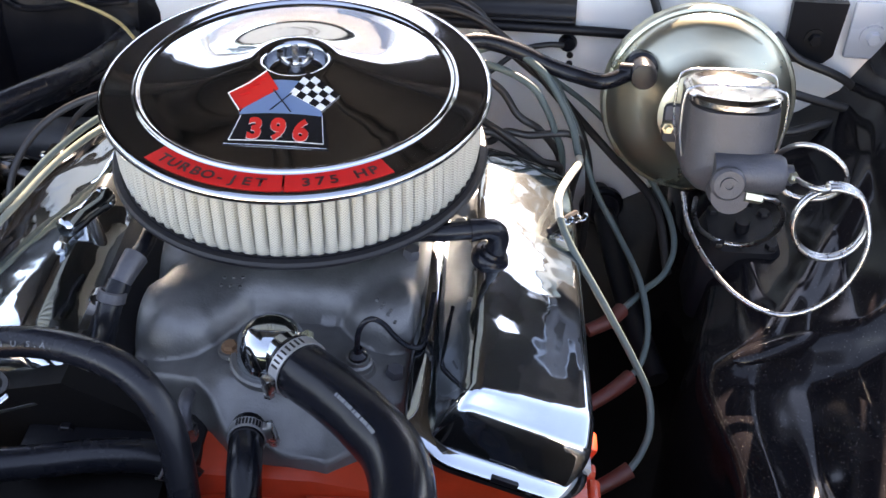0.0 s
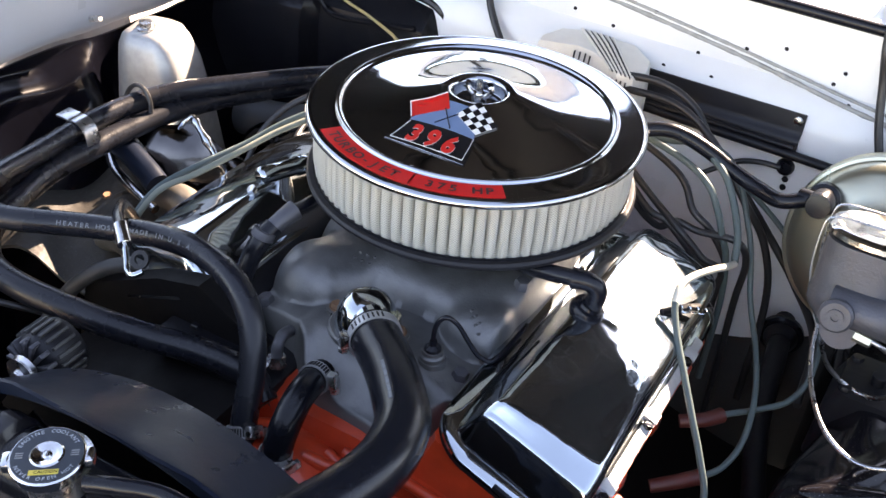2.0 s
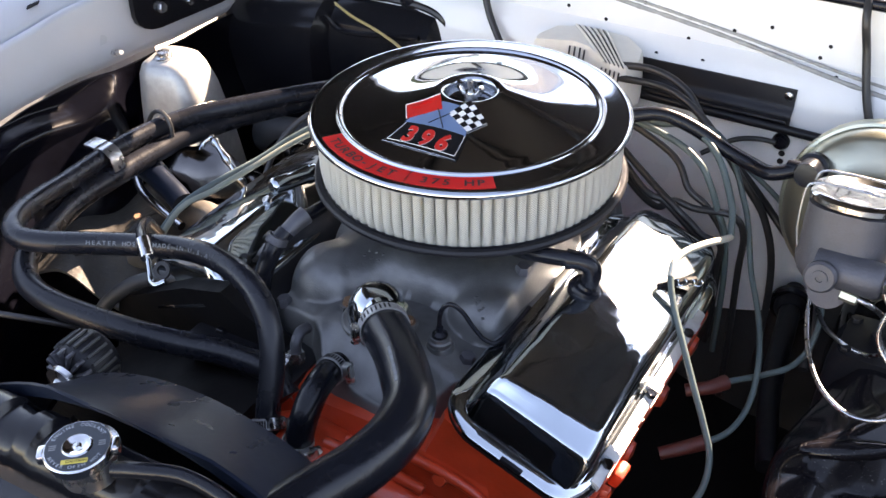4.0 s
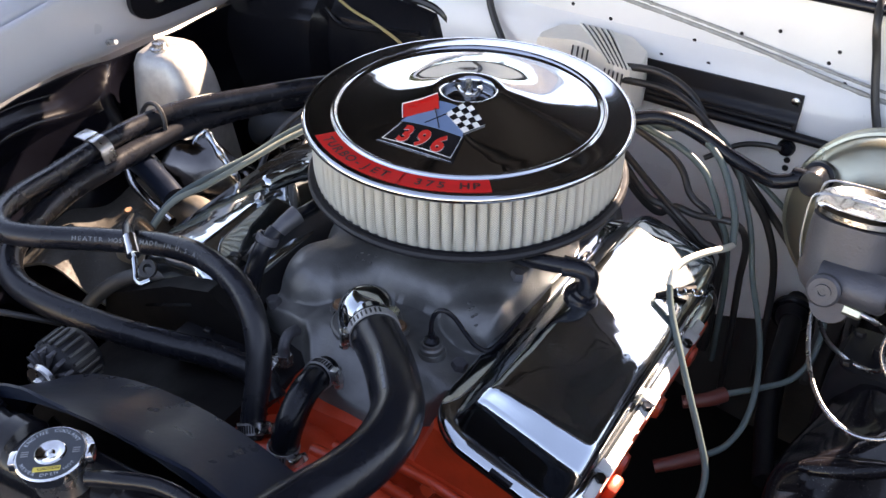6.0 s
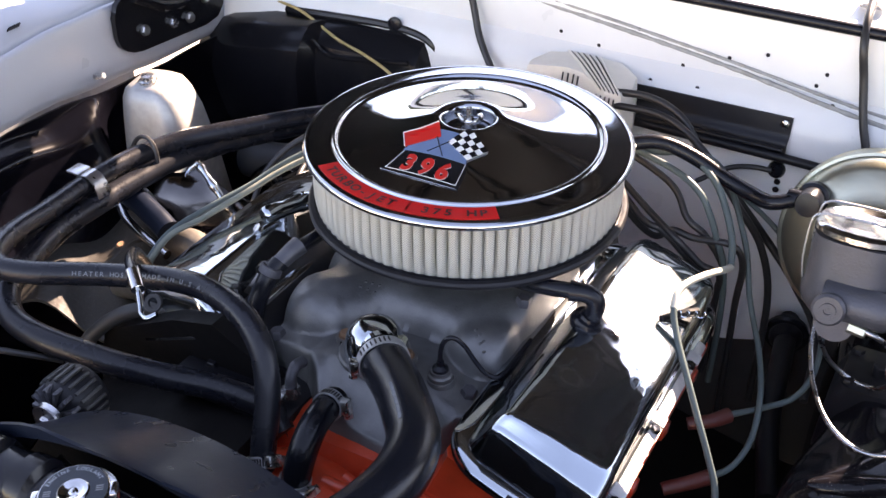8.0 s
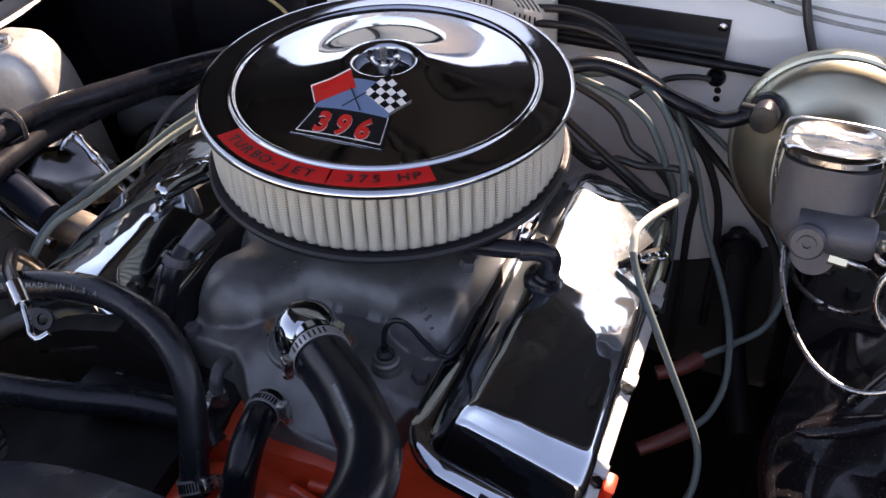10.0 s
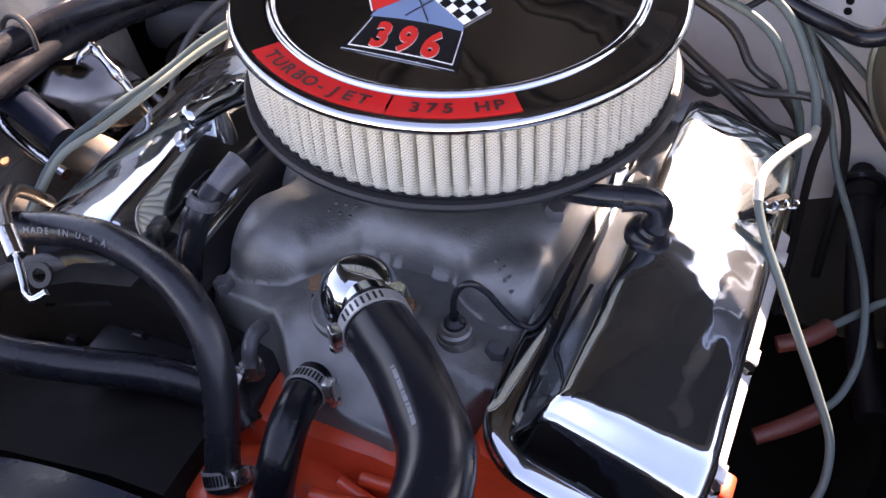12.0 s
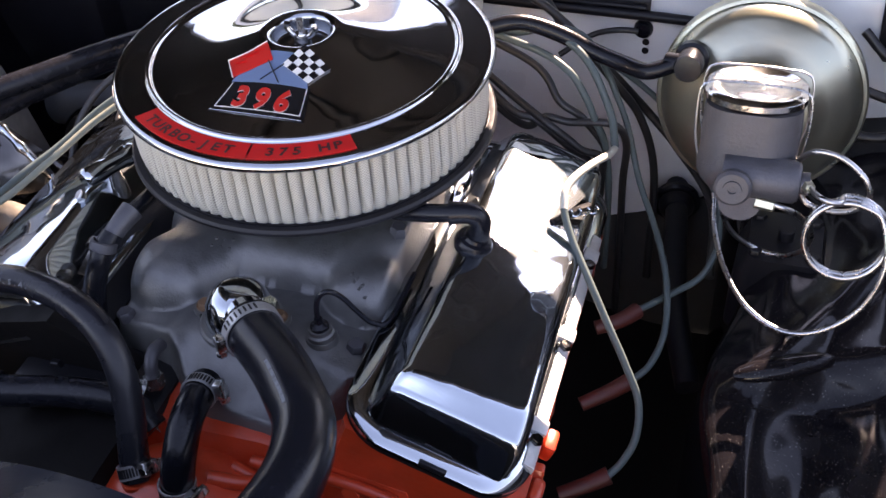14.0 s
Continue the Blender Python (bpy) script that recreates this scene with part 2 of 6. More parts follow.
def spline(pts, n=8):
    """Points of a smooth curve through pts."""
    P = [Vector(p) for p in pts]
    P = [P[0] * 2 - P[1]] + P + [P[-1] * 2 - P[-2]]
    out = []
    for i in range(1, len(P) - 2):
        a, b, c, d = P[i - 1:i + 3]
        for k in range(n):
            t = k / n
            out.append(0.5 * ((2 * b) + (c - a) * t + (2 * a - 5 * b + 4 * c - d) * t * t + (3 * b - a - 3 * c + d) * t ** 3))
    out.append(P[-2])
    return out


def tube(pts, r, seg=12, n=8, inner=0.0, smooth=True):
    """A hose or wire of radius r (or a function of 0..1) along a smooth curve."""
    bm = bmesh.new()
    C = spline(pts, n) if smooth else [Vector(p) for p in pts]
    rings = []
    tang = [(C[min(i + 1, len(C) - 1)] - C[max(i - 1, 0)]).normalized() for i in range(len(C))]
    side = tang[0].orthogonal().normalized()
    for i, c in enumerate(C):
        t = tang[i]
        side = (side - t * side.dot(t)).normalized()
        up = t.cross(side)
        rad = r(i / (len(C) - 1)) if callable(r) else r
        rings.append([bm.verts.new(c + (side * math.cos(2 * math.pi * k / seg) + up * math.sin(2 * math.pi * k / seg)) * rad) for k in range(seg)])
    for a, b in zip(rings[:-1], rings[1:]):
        for k in range(seg):
            j = (k + 1) % seg
            bm.faces.new((a[k], a[j], b[j], b[k]))
    bm.faces.new(rings[0][::-1])
    bm.faces.new(rings[-1])
    return bm


def loft(sections, caps=True, closed=True):
    """Skins a list of equal-length point loops."""
    bm = bmesh.new()
    rings = [[bm.verts.new(p) for p in s] for s in sections]
    for a, b in zip(rings[:-1], rings[1:]):
        n = len(a)
        for k in range(n if closed else n - 1):
            j = (k + 1) % n
            bm.faces.new((a[k], a[j], b[j], b[k]))
    if caps and closed:
        bm.faces.new(rings[0][::-1])
        bm.faces.new(rings[-1])
    return bm


def box(x0, x1, y0, y1, z0, z1, bevel=0.003, m=None, seg=2):
    bm = bmesh.new()
    bmesh.ops.create_cube(bm, size=1, matrix=Matrix.Translation(((x0 + x1) / 2, (y0 + y1) / 2, (z0 + z1) / 2)) @ Matrix.Diagonal((x1 - x0, y1 - y0, z1 - z0, 1)))
    if bevel:
        bmesh.ops.bevel(bm, geom=bm.edges[:], offset=bevel, segments=seg, affect="EDGES", profile=0.5, clamp_overlap=True)
    if m is not None:
        bm.transform(m)
    return bm


def aim(a, b):
    """A pose at a whose z axis points to b."""
    d = (Vector(b) - Vector(a))
    return Matrix.Translation(a) @ d.to_track_quat("Z", "Y").to_matrix().to_4x4()


def rod(a, b, r, seg=16, bevel=0.0):
    L = (Vector(b) - Vector(a)).length
    e = bevel or r * 0.08
    return lathe([(0, 0), (r - e, 0), (r, e), (r, L - e), (r - e, L), (0, L)], aim(a, b), seg)


def hexbolt(at, normal, r=0.006, h=0.005):
    m = aim(at, Vector(at) + Vector(normal))
    bm = lathe([(0, 0), (r, 0), (r, h * 0.8), (r * 0.85, h), (0, h)], m, 6)
    return bm


def sheet(f, us, vs, thick=0.0):
    """A sheet of points f(u, v); with a thickness it is closed behind."""
    bm = bmesh.new()
    g = [[bm.verts.new(f(u, v)) for v in vs] for u in us]
    for i in range(len(us) - 1):
        for j in range(len(vs) - 1):
            bm.faces.new((g[i][j], g[i + 1][j], g[i + 1][j + 1], g[i][j + 1]))
    if isinstance(thick, Vector):
        h = [[bm.verts.new(v.co + thick) for v in row] for row in g]
        for i in range(len(us) - 1):
            for j in range(len(vs) - 1):
                bm.faces.new((h[i][j], h[i][j + 1], h[i + 1][j + 1], h[i + 1][j]))
        ring = [(i, 0) for i in range(len(us))] + [(len(us) - 1, j) for j in range(1, len(vs))] + [(i, len(vs) - 1) for i in range(len(us) - 2, -1, -1)] + [(0, j) for j in range(len(vs) - 2, 0, -1)]
        for a, b in zip(ring, ring[1:] + ring[:1]):
            bm.faces.new((g[a[0]][a[1]], g[b[0]][b[1]], h[b[0]][b[1]], h[a[0]][a[1]]))
    elif thick:
        bmesh.ops.recalc_face_normals(bm, faces=bm.faces)
        bmesh.ops.solidify(bm, geom=bm.faces[:], thickness=thick)
    return bm


def steps(a, b, n):
    return [a + (b - a) * i / n for i in range(n + 1)]


def lerp(table, v):
    """Value at v from a table of (v, value), with eased steps."""
    if v <= table[0][0]:
        return table[0][1]
    for (a, p), (b, q) in zip(table[:-1], table[1:]):
        if v <= b:
            t = (v - a) / (b - a)
            return p + (q - p) * t
    return table[-1][1]


def ease(a, b, v):
    t = max(0.0, min(1.0, (v - a) / (b - a)))
    return t * t * (3 - 2 * t)


def letters(body, size, place, bold=0.012, align="CENTER"):
    """Flat letters of the built-in font, each vertex moved by place(x, y)."""
    cu = bpy.data.curves.new("letters", "FONT")
    cu.body, cu.size, cu.align_x, cu.resolution_u = body, size, align, 3
    cu.offset = size * bold
    ob = new("letters", cu)
    bpy.context.view_layer.update()
    me = bpy.data.meshes.new_from_object(ob.evaluated_get(bpy.context.evaluated_depsgraph_get()))
    bpy.data.objects.remove(ob)
    bpy.data.curves.remove(cu)
    bm = bmesh.new()
    bm.from_mesh(me)
    bpy.data.meshes.remove(me)
    for v in bm.verts:
        v.co = Vector(place(v.co.x, v.co.y))
    return bm


def merge(*bms):
    me = bpy.data.meshes.new("join")
    out = bmesh.new()
    for b in bms:
        b.to_mesh(me)
        out.from_mesh(me)
        b.free()
    bpy.data.meshes.remove(me)
    return out


def worm_clamp(parent, at, along, r, turn=0.0, width=0.011):
    """A slotted steel band round a hose; its slots look to the front of the bay, the screw sits beside them."""
    m = aim(at, Vector(at) + Vector(along))
    f = m.to_3x3().inverted() @ Vector((0.25, -0.75, 0.6))
    m = m @ pose(0, 0, 0, 0, 0, math.degrees(math.atan2(f.y, f.x)) + 55 + turn)
    w = width / 2
    band = part("hose_clamp", lathe([(r, -w), (r + 0.0014, -w), (r + 0.0014, w), (r, w)], m, 32, close=True), CLAMP, parent, "slotted steel worm clamp")
    slots = []
    for i in range(8):
        a = radians(-34 - i * 10)
        slots.append(box(-0.0009, 0.0009, -0.0005, 0.0005, -w * 0.65, w * 0.65, 0, m @ pose((r + 0.0014) * math.cos(a), (r + 0.0014) * math.sin(a), 0, 0, 0, math.degrees(a) - 90)))
    part("band_slot", merge(*slots), SATINBLACK, band)
    part("screw_housing", box(r, r + 0.009, -0.008, 0.008, -w * 1.05, w * 1.05, 0.002, m), STEEL, band)
    part("clamp_screw", lathe([(0, 0), (0.005, 0), (0.005, 0.004), (0.0042, 0.005), (0, 0.005)], m @ pose(r + 0.005, 0.008, 0, -90, 0, 0), 6), STEEL, band)


# ---- ground and car shell ----
solid("ground", sheet(lambda u, v: (u, v, 0), steps(-300, 300, 6), steps(-300, 300, 6)), ASPHALT, "pale concrete ground under the car", "ground", kind="structure")



def unseen_trees():
    """One unseen sheet of distant wood, added to shape chrome reflections, with an uneven top."""
    def f(u, v):
        a = radians(u)
        r = 38 + 5 * noise.noise(Vector((u * 0.11, 0, 0))) + 1.2 * noise.noise(Vector((u * 1.3, v * 6, 2)))
        top = 5.6 + 2.2 * noise.noise(Vector((u * 0.16, 5, 0))) + 1.1 * noise.noise(Vector((u * 0.9, 9, 0))) + 0.5 * noise.noise(Vector((u * 3.1, 1, 0)))
        return (r * math.cos(a), r * math.sin(a), top * v)
    return sheet(f, steps(-20, 200, 330), steps(0, 1, 8), Vector((0, 0, -0.3)))


solid("backdrop", unseen_trees(), FOLIAGE, "unseen dark green tree line added for the chrome reflections", "trees", kind="stuff")


def fw_y(z):
    """Front face of the firewall at height z."""
    return lerp([(0.30, 0.30), (0.78, 0.347), (0.872, 0.366), (0.892, 0.388), (0.98, 0.390)], z)


def fw(x, z, off=0.0):
    return Vector((x, fw_y(z) - off, z))


firewall = solid("firewall", sheet(lambda u, v: (u, fw_y(v) + 0.004 * math.sin(u * 9) * ease(0.9, 0.94, v), v), steps(-0.66, 0.66, 44), [0.25, 0.5, 0.65, 0.75, 0.80, 0.84, 0.872, 0.88, 0.892, 0.91, 0.93, 0.95, 0.98], Vector((0, 0.012, 0))), WHITE,
                 "white painted steel firewall with small holes", "firewall", kind="structure")
for x, z in ((-0.004, 0.896), (0.114, 0.893), (0.173, 0.916), (0.295, 0.92), (0.285, 0.903), (0.079, 0.873), (0.142, 0.875), (0.31, 0.885), (-0.06, 0.905), (0.22, 0.93), (0.05, 0.93)):
    p = fw(x, z)
    part("screw_hole", lathe([(0, 0.0), (0.0022, 0.0), (0.0027, 0.0007), (0, 0.0009)], aim(p, p + Vector((0, -1, 0.02))), 12), SATINBLACK, firewall)
part("weld_seam", tube([fw(-0.30, 0.968, 0.0), fw(-0.053, 0.936), fw(0.16, 0.906), fw(0.379, 0.876), fw(0.55, 0.872)], lambda t: 0.0030 + 0.0012 * noise.noise(Vector((t * 60, 0, 0))), 8, 30), SEALER, firewall, "grey grimy seam sealer")
part("weld_seam", tube([fw(-0.30, 0.974, 0.0), fw(-0.053, 0.944), fw(0.16, 0.914), fw(0.379, 0.884), fw(0.55, 0.880)], lambda t: 0.0022 + 0.0010 * noise.noise(Vector((t * 80, 4, 0))), 8, 30), SEALER, firewall, "grey grimy seam sealer")

# near-black sheet over the lower part of the white firewall
solid("toe_board", sheet(lambda u, v: (u, fw_y(v) - 0.016 - 0.05 * ease(0.70, 0.60, v), v - 0.18 * ease(0.58, 0.18, u) + 0.012 * math.sin(u * 11)), steps(-0.30, 0.655, 30), [0.35, 0.45, 0.60, 0.66, 0.685, 0.695], Vector((0, 0.010, 0))), TOEBLACK, "black lower firewall panel", "firewall panel", kind="structure")
cowl = solid("cowl_panel", sheet(lambda u, v: (u, v, 0.984 + 0.03 * ease(0.40, 0.75, v)), steps(-0.72, 0.72, 12), steps(0.395, 0.80, 8), 0.006), WHITE, "white painted cowl panel behind the firewall", "cowl", kind="structure")
seal = solid("cowl_seal", tube([(-0.62, 0.396, 0.982), (-0.2, 0.392, 0.984), (0.1, 0.390, 0.984), (0.4, 0.391, 0.982), (0.62, 0.396, 0.978)], 0.0075, 10), RUBBER, "black rubber cowl seal along the firewall top", "rubber seal")


def fender_lip(y):
    return lerp([(-0.9, 0.800), (-0.3, 0.822), (-0.2, 0.833), (-0.1, 0.841), (0.0, 0.840), (0.07, 0.831), (0.14, 0.827), (0.20, 0.819), (0.28, 0.816), (0.42, 0.812)], y)


def build_fender(sx, label):
    """Inner side, rolled lip and top of one front fender; sx is its side."""
    x0 = 0.62 if sx < 0 else 0.655
    prof = [(0.012, -0.012), (0.004, -0.004), (0.0, 0.004), (0.0, 0.03), (0.002, 0.06), (0.003, 0.084), (0.006, 0.0895), (0.011, 0.0905), (0.0125, 0.088), (0.013, 0.070), (0.019, 0.070), (0.0195, 0.090), (0.024, 0.095), (0.05, 0.112), (0.10, 0.128), (0.20, 0.132), (0.26, 0.10), (0.28, 0.0), (0.28, -0.45)]

    def f(u, v):
        dx, dz = prof[int(v)]
        wave = 0.006 * math.sin(u * 7) + 0.004 * math.sin(u * 17) if 3 < v < 13 else 0.0
        return (sx * (x0 + dx), u, fender_lip(u) + dz + wave)
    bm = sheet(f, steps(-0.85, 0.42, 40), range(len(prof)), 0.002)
    return solid("fender", bm, FENDERSHADE, label, "car fender", angle=60)


fender = build_fender(-1, "pale painted car fender with a rolled inner lip")
for y in (0.068, -0.155):
    z = fender_lip(y)
    part("stud", rod((-0.618, y, z + 0.012), (-0.600, y, z + 0.018), 0.004, 10), STEEL, fender)
part("slot_hole", box(-0.0008, 0.0008, -0.010, 0.010, -0.004, 0.004, 0, pose(-0.652, -0.02, 0.9425, 0, 38, 0)), SATINBLACK, fender)
build_fender(1, "pale painted car fender beside the brake booster")


def apron_left(u, v):
    """Glossy black inner fender under the pale fender lip."""
    z1 = fender_lip(u) - 0.004
    t = v
    x = lerp([(0, -0.606), (0.12, -0.612), (0.22, -0.600), (0.34, -0.575), (0.5, -0.560), (0.75, -0.545), (1, -0.54)], t)
    z = z1 - 0.42 * t
    x += 0.018 * math.exp(-((u - 0.03 + 0.25 * t) / 0.05) ** 2) * ease(0.05, 0.2, t) + 0.006 * math.sin(u * 17 + t * 4)
    x += 0.03 * ease(-0.14, -0.34, u) * ease(0.0, 0.35, t)
    brow = lerp([(-0.6, 0.79), (-0.227, 0.816), (-0.165, 0.832), (-0.11, 0.826), (-0.043, 0.813), (0.0, 0.822), (0.05, 0.834)], u)
    x += 0.034 * ease(brow + 0.004, brow - 0.018, z) * ease(0.07, 0.0, u)
    return (x, u, z)


inner_l = solid("inner_fender", sheet(apron_left, steps(-0.80, 0.37, 90), steps(0, 0.16, 28) + steps(0.19, 1, 18), 0.003), INNERBLACK, "glossy black inner fender with pressed ridges", "inner fender", angle=60)

part("pressed_bead", tube([apron_left(u, 0.30) for u in steps(-0.12, 0.20, 10)], 0.006, 8), INNERBLACK, inner_l)
for u in (-0.30,):
    p = Vector(apron_left(u, 0.06))
    part("bolt", hexbolt(tuple(p + Vector((0.002, 0, 0))), (1, 0, 0.2), 0.007, 0.006), STEEL, inner_l)


def apron_right(u, v):
    t = v
    x = lerp([(0, 0.400), (0.10, 0.404), (0.16, 0.414), (0.24, 0.445), (0.4, 0.505), (0.55, 0.555), (0.7, 0.60), (0.85, 0.635), (1, 0.658)], t)
    z = lerp([(0, 0.42), (0.10, 0.60), (0.16, 0.676), (0.24, 0.694), (0.4, 0.690), (0.55, 0.70), (0.7, 0.735), (0.85, 0.80), (1, 0.852)], t)
    k = ease(0.14, 0.3, t)
    brow = -0.085 + 0.25 * (x - 0.44)
    z += k * (0.036 * ease(brow - 0.012, brow + 0.012, u) - 0.018)
    z += k * (0.009 * math.exp(-((x - 0.47 - 0.55 * (u + 0.05)) / 0.020) ** 2) + 0.006 * math.exp(-((x - 0.56 - 0.35 * (u + 0.1)) / 0.030) ** 2))
    z += k * (0.007 * math.exp(-((x - 0.435 + 0.5 * (u + 0.20)) / 0.022) ** 2) - 0.012 * math.exp(-((x - 0.50) / 0.03) ** 2 - ((u + 0.19) / 0.05) ** 2))
    x += (1 - k) * 0.012 * math.sin(u * 21)
    return (x, u, z)


well = solid("inner_fender", sheet(apron_right, steps(-0.80, 0.34, 110), steps(0, 1, 70), 0.003), WELLBLACK, "dusty glossy black wheel well panel with pressed ridges", "inner fender", angle=70)
part("splash_lip", loft([[(0.425 + 0.085 * t, -0.088 + 0.030 * t + 0.013 * w * math.cos(a), 0.708 + 0.010 * t + 0.009 * w * math.sin(a)) for a in steps(0, 2 * math.pi * 13 / 14, 13)] for t, w in ((0, 0.35), (0.06, 0.65), (0.2, 0.95), (0.5, 1.1), (0.8, 0.95), (0.94, 0.65), (1.0, 0.35))]), WELLBLACK, well)

# open hood over the bay: dark underside with a braced inner panel
hood_axis = Vector((0, -0.55, 0.835)).normalized()
HOOD0 = Vector((0, 0.50, 1.165))
hood = thing("open_hood", "open car hood with a dark braced underside", "car hood", tuple(HOOD0))


def hood_point(u, v, lift):
    """Crowned hood; its rear corners droop, a shape added to shade the fenders."""
    n = Vector((0, 0.835, 0.55))
    return tuple(HOOD0 + hood_axis * v + Vector((u, 0, 0)) + n * (lift - 0.32 * ease(0.505, 0.56, abs(u))))


part("hood_skin", sheet(lambda u, v: hood_point(u, v, 0.03), steps(-0.65, 0.65, 100), steps(0, 1.25, 6), 0.004), FENDERSHADE, hood)
part("hood_liner", sheet(lambda u, v: hood_point(u, v, -0.012 * math.sin(v * 14) * math.cos(u * 5)), steps(-0.645, 0.645, 100), steps(0.01, 1.23, 28), 0.004), HOODLINER, hood)
for u0, u1, v0, v1 in ((-0.05, -0.30, 0.08, 1.15), (0.05, 0.30, 0.08, 1.15), (-0.38, -0.12, 0.10, 0.75), (0.38, 0.12, 0.10, 0.75), (-0.40, 0.40, 0.10, 0.10), (-0.36, 0.36, 0.95, 0.95)):
    part("brace", tube([Vector(hood_point(u0 + (u1 - u0) * t, v0 + (v1 - v0) * t, -0.018)) for t in steps(0, 1, 8)], 0.016, 10), HOODLINER, hood)
part("hood_edge", sheet(lambda u, v: hood_point(u, 0.004, v), steps(-0.65, 0.65, 100), (-0.006, 0.012, 0.030), Vector((0, 0.004, 0))), HOODLINER, hood)
for sx in (-1, 1):
    # unseen plate added to keep the sun off fender and inner fender
    part("corner_sun_block", loft([[(sx * x, 0.44 + d, z) for x, z in ((0.540, 1.010), (0.560, 0.990), (0.640, 0.990), (0.645, 1.20), (0.548, 1.20), (0.538, 1.12))] for d in (0.0, 0.003)]), SATINBLACK, hood)
    part("hinge_arm", tube([(sx * 0.632, 0.30, 0.93), (sx * 0.64, 0.40, 1.05), (sx * 0.64, 0.49, 1.17)], 0.010, 8), SATINBLACK, hood)

# cabin behind the cowl, closing the view to the rear
GLASS = bpy.data.materials.new("window_glass")
GLASS.use_nodes = True
gp = GLASS.node_tree.nodes["Principled BSDF"]
gp.inputs["Base Color"].default_value = (0.80, 0.86, 0.84, 1)
gp.inputs["Roughness"].default_value = 0.0
gp.inputs["Transmission Weight"].default_value = 1.0
gp.inputs["IOR"].default_value = 1.45
cabin = thing("car_cabin", "white car cabin with a raked windshield", "car cabin", (0, 1.2, 0.9))


def shield_at(u, v, off=0.0):
    w = 0.69 - 0.11 * v
    return (u * w, 0.80 + 0.50 * v + 0.10 * (1 - u * u) * -0.6 + off, 1.015 + 0.345 * v)


part("windshield", sheet(lambda u, v: shield_at(u, v), steps(-1, 1, 12), steps(0, 1, 5), Vector((0, 0.005, 0.004))), GLASS, cabin).visible_shadow = False
for sx in (-1, 1):
    part("pillar", tube([shield_at(sx * 1.03, t) for t in steps(0, 1, 4)], 0.024, 10), WHITE, cabin)
part("roof", sheet(lambda u, v: (u * 0.60, 1.26 + v + 0.05 * u * u, 1.372 + 0.035 * math.sin(min(1, v / 1.3) * math.pi) - 0.05 * u ** 4), steps(-1, 1, 12), steps(0, 1.3, 8), Vector((0, 0, -0.03))), WHITE, cabin)
part("dashboard", box(-0.68, 0.68, 0.86, 1.10, 0.70, 1.005, 0.03), VINYL, cabin)
part("seat_back", box(-0.62, 0.62, 1.85, 2.0, 0.55, 1.00, 0.05), VINYL, cabin)
part("floor_pan", box(-0.80, 0.80, 0.70, 2.7, 0.25, 0.34, 0.02), VINYL, cabin)
for sx in (-1, 1):
    part("door_panel", box(sx * 0.83 - 0.05, sx * 0.83 + 0.05, 0.60, 2.6, 0.30, 0.95, 0.03), WHITE, cabin)
part("mirror", box(-0.13, 0.13, 1.16, 1.18, 1.26, 1.31, 0.008), SATINBLACK, cabin)

# radiator, its support and shroud
support = solid("radiator_support", sheet(lambda u, v: (u, v, 0.872 + 0.010 * ease(-0.62, -0.66, v) + 0.002 * math.sin(u * 14)), steps(-0.64, 0.64, 30), steps(-0.80, -0.600, 10), 0.02), GLOSSBLACK, "glossy black radiator support panel", "radiator support")
radiator = thing("radiator", "black radiator with a ribbed top tank", "radiator", (0, -0.557, 0.35))
part("core", box(-0.34, 0.34, -0.580, -0.530, 0.35, 0.84, 0.004), SATINBLACK, radiator)


def tank(u, v):
    a = math.pi * v
    rib = 0.0035 * (1 if math.sin(u * 2 * math.pi / 0.052) > 0.15 else -1) * (1 - math.exp(-((u + 0.016) / 0.045) ** 4))
    return (u, -0.557 - 0.030 * math.cos(a), 0.845 + (0.050 + rib) * math.sin(a) ** 0.55)


part("top_tank", sheet(tank, steps(-0.33, 0.33, 160), steps(0, 1, 16)), GLOSSBLACK, radiator, "ribbed gloss black top tank", 30)
CAP = Vector((-0.016, -0.575, 0.927))
part("filler_neck", lathe([(0.021, 0), (0.021, 0.022), (0.027, 0.024), (0.027, 0.028)], Matrix.Translation(CAP - Vector((0, 0, 0.034))), 32), STEEL, radiator)

shroud = thing("fan_shroud", "matte black arched fan shroud", "fan shroud", (-0.02, -0.49, 0.40))


def shroud_f(u, v):
    a = radians(u)
    r = lerp([(0, 0.308), (0.15, 0.306), (0.8, 0.275), (1, 0.270)], v)
    y = lerp([(0, -0.528), (0.15, -0.522), (0.8, -0.458), (1, -0.445)], v)
    return (-0.022 + r * math.sin(a), y, 0.60 + r * math.cos(a))


part("ring", sheet(shroud_f, steps(-118, 118, 72), steps(0, 1, 10), 0.003), SHROUD, shroud)
part("front_flange", sheet(lambda u, v: (-0.022 + (0.306 + v) * math.sin(radians(u)), -0.529, min(0.60 + (0.306 + v) * math.cos(radians(u)), 0.905)), steps(-118, 118, 60), [0, 0.006, 0.012], 0.003), SHROUD, shroud)
fan = thing("cooling_fan", "dark steel cooling fan behind the radiator", "fan", (-0.02, -0.48, 0.60))
part("hub", rod((-0.02, -0.48, 0.60), (-0.02, -0.44, 0.60), 0.055, 24), SATINBLACK, fan)
for i in range(5):
    a = radians(20 + 72 * i)
    m = pose(-0.02, -0.47, 0.60) @ pose(0, 0, 0, 0, math.degrees(a), 0)
    part("blade", sheet(lambda u, v, m=m: tuple(m @ Vector((v, 0.4 * v, u + 0.1 * v * u))), steps(0.05, 0.24, 6), steps(-0.035, 0.035, 4), 0.002), SATINBLACK, fan)

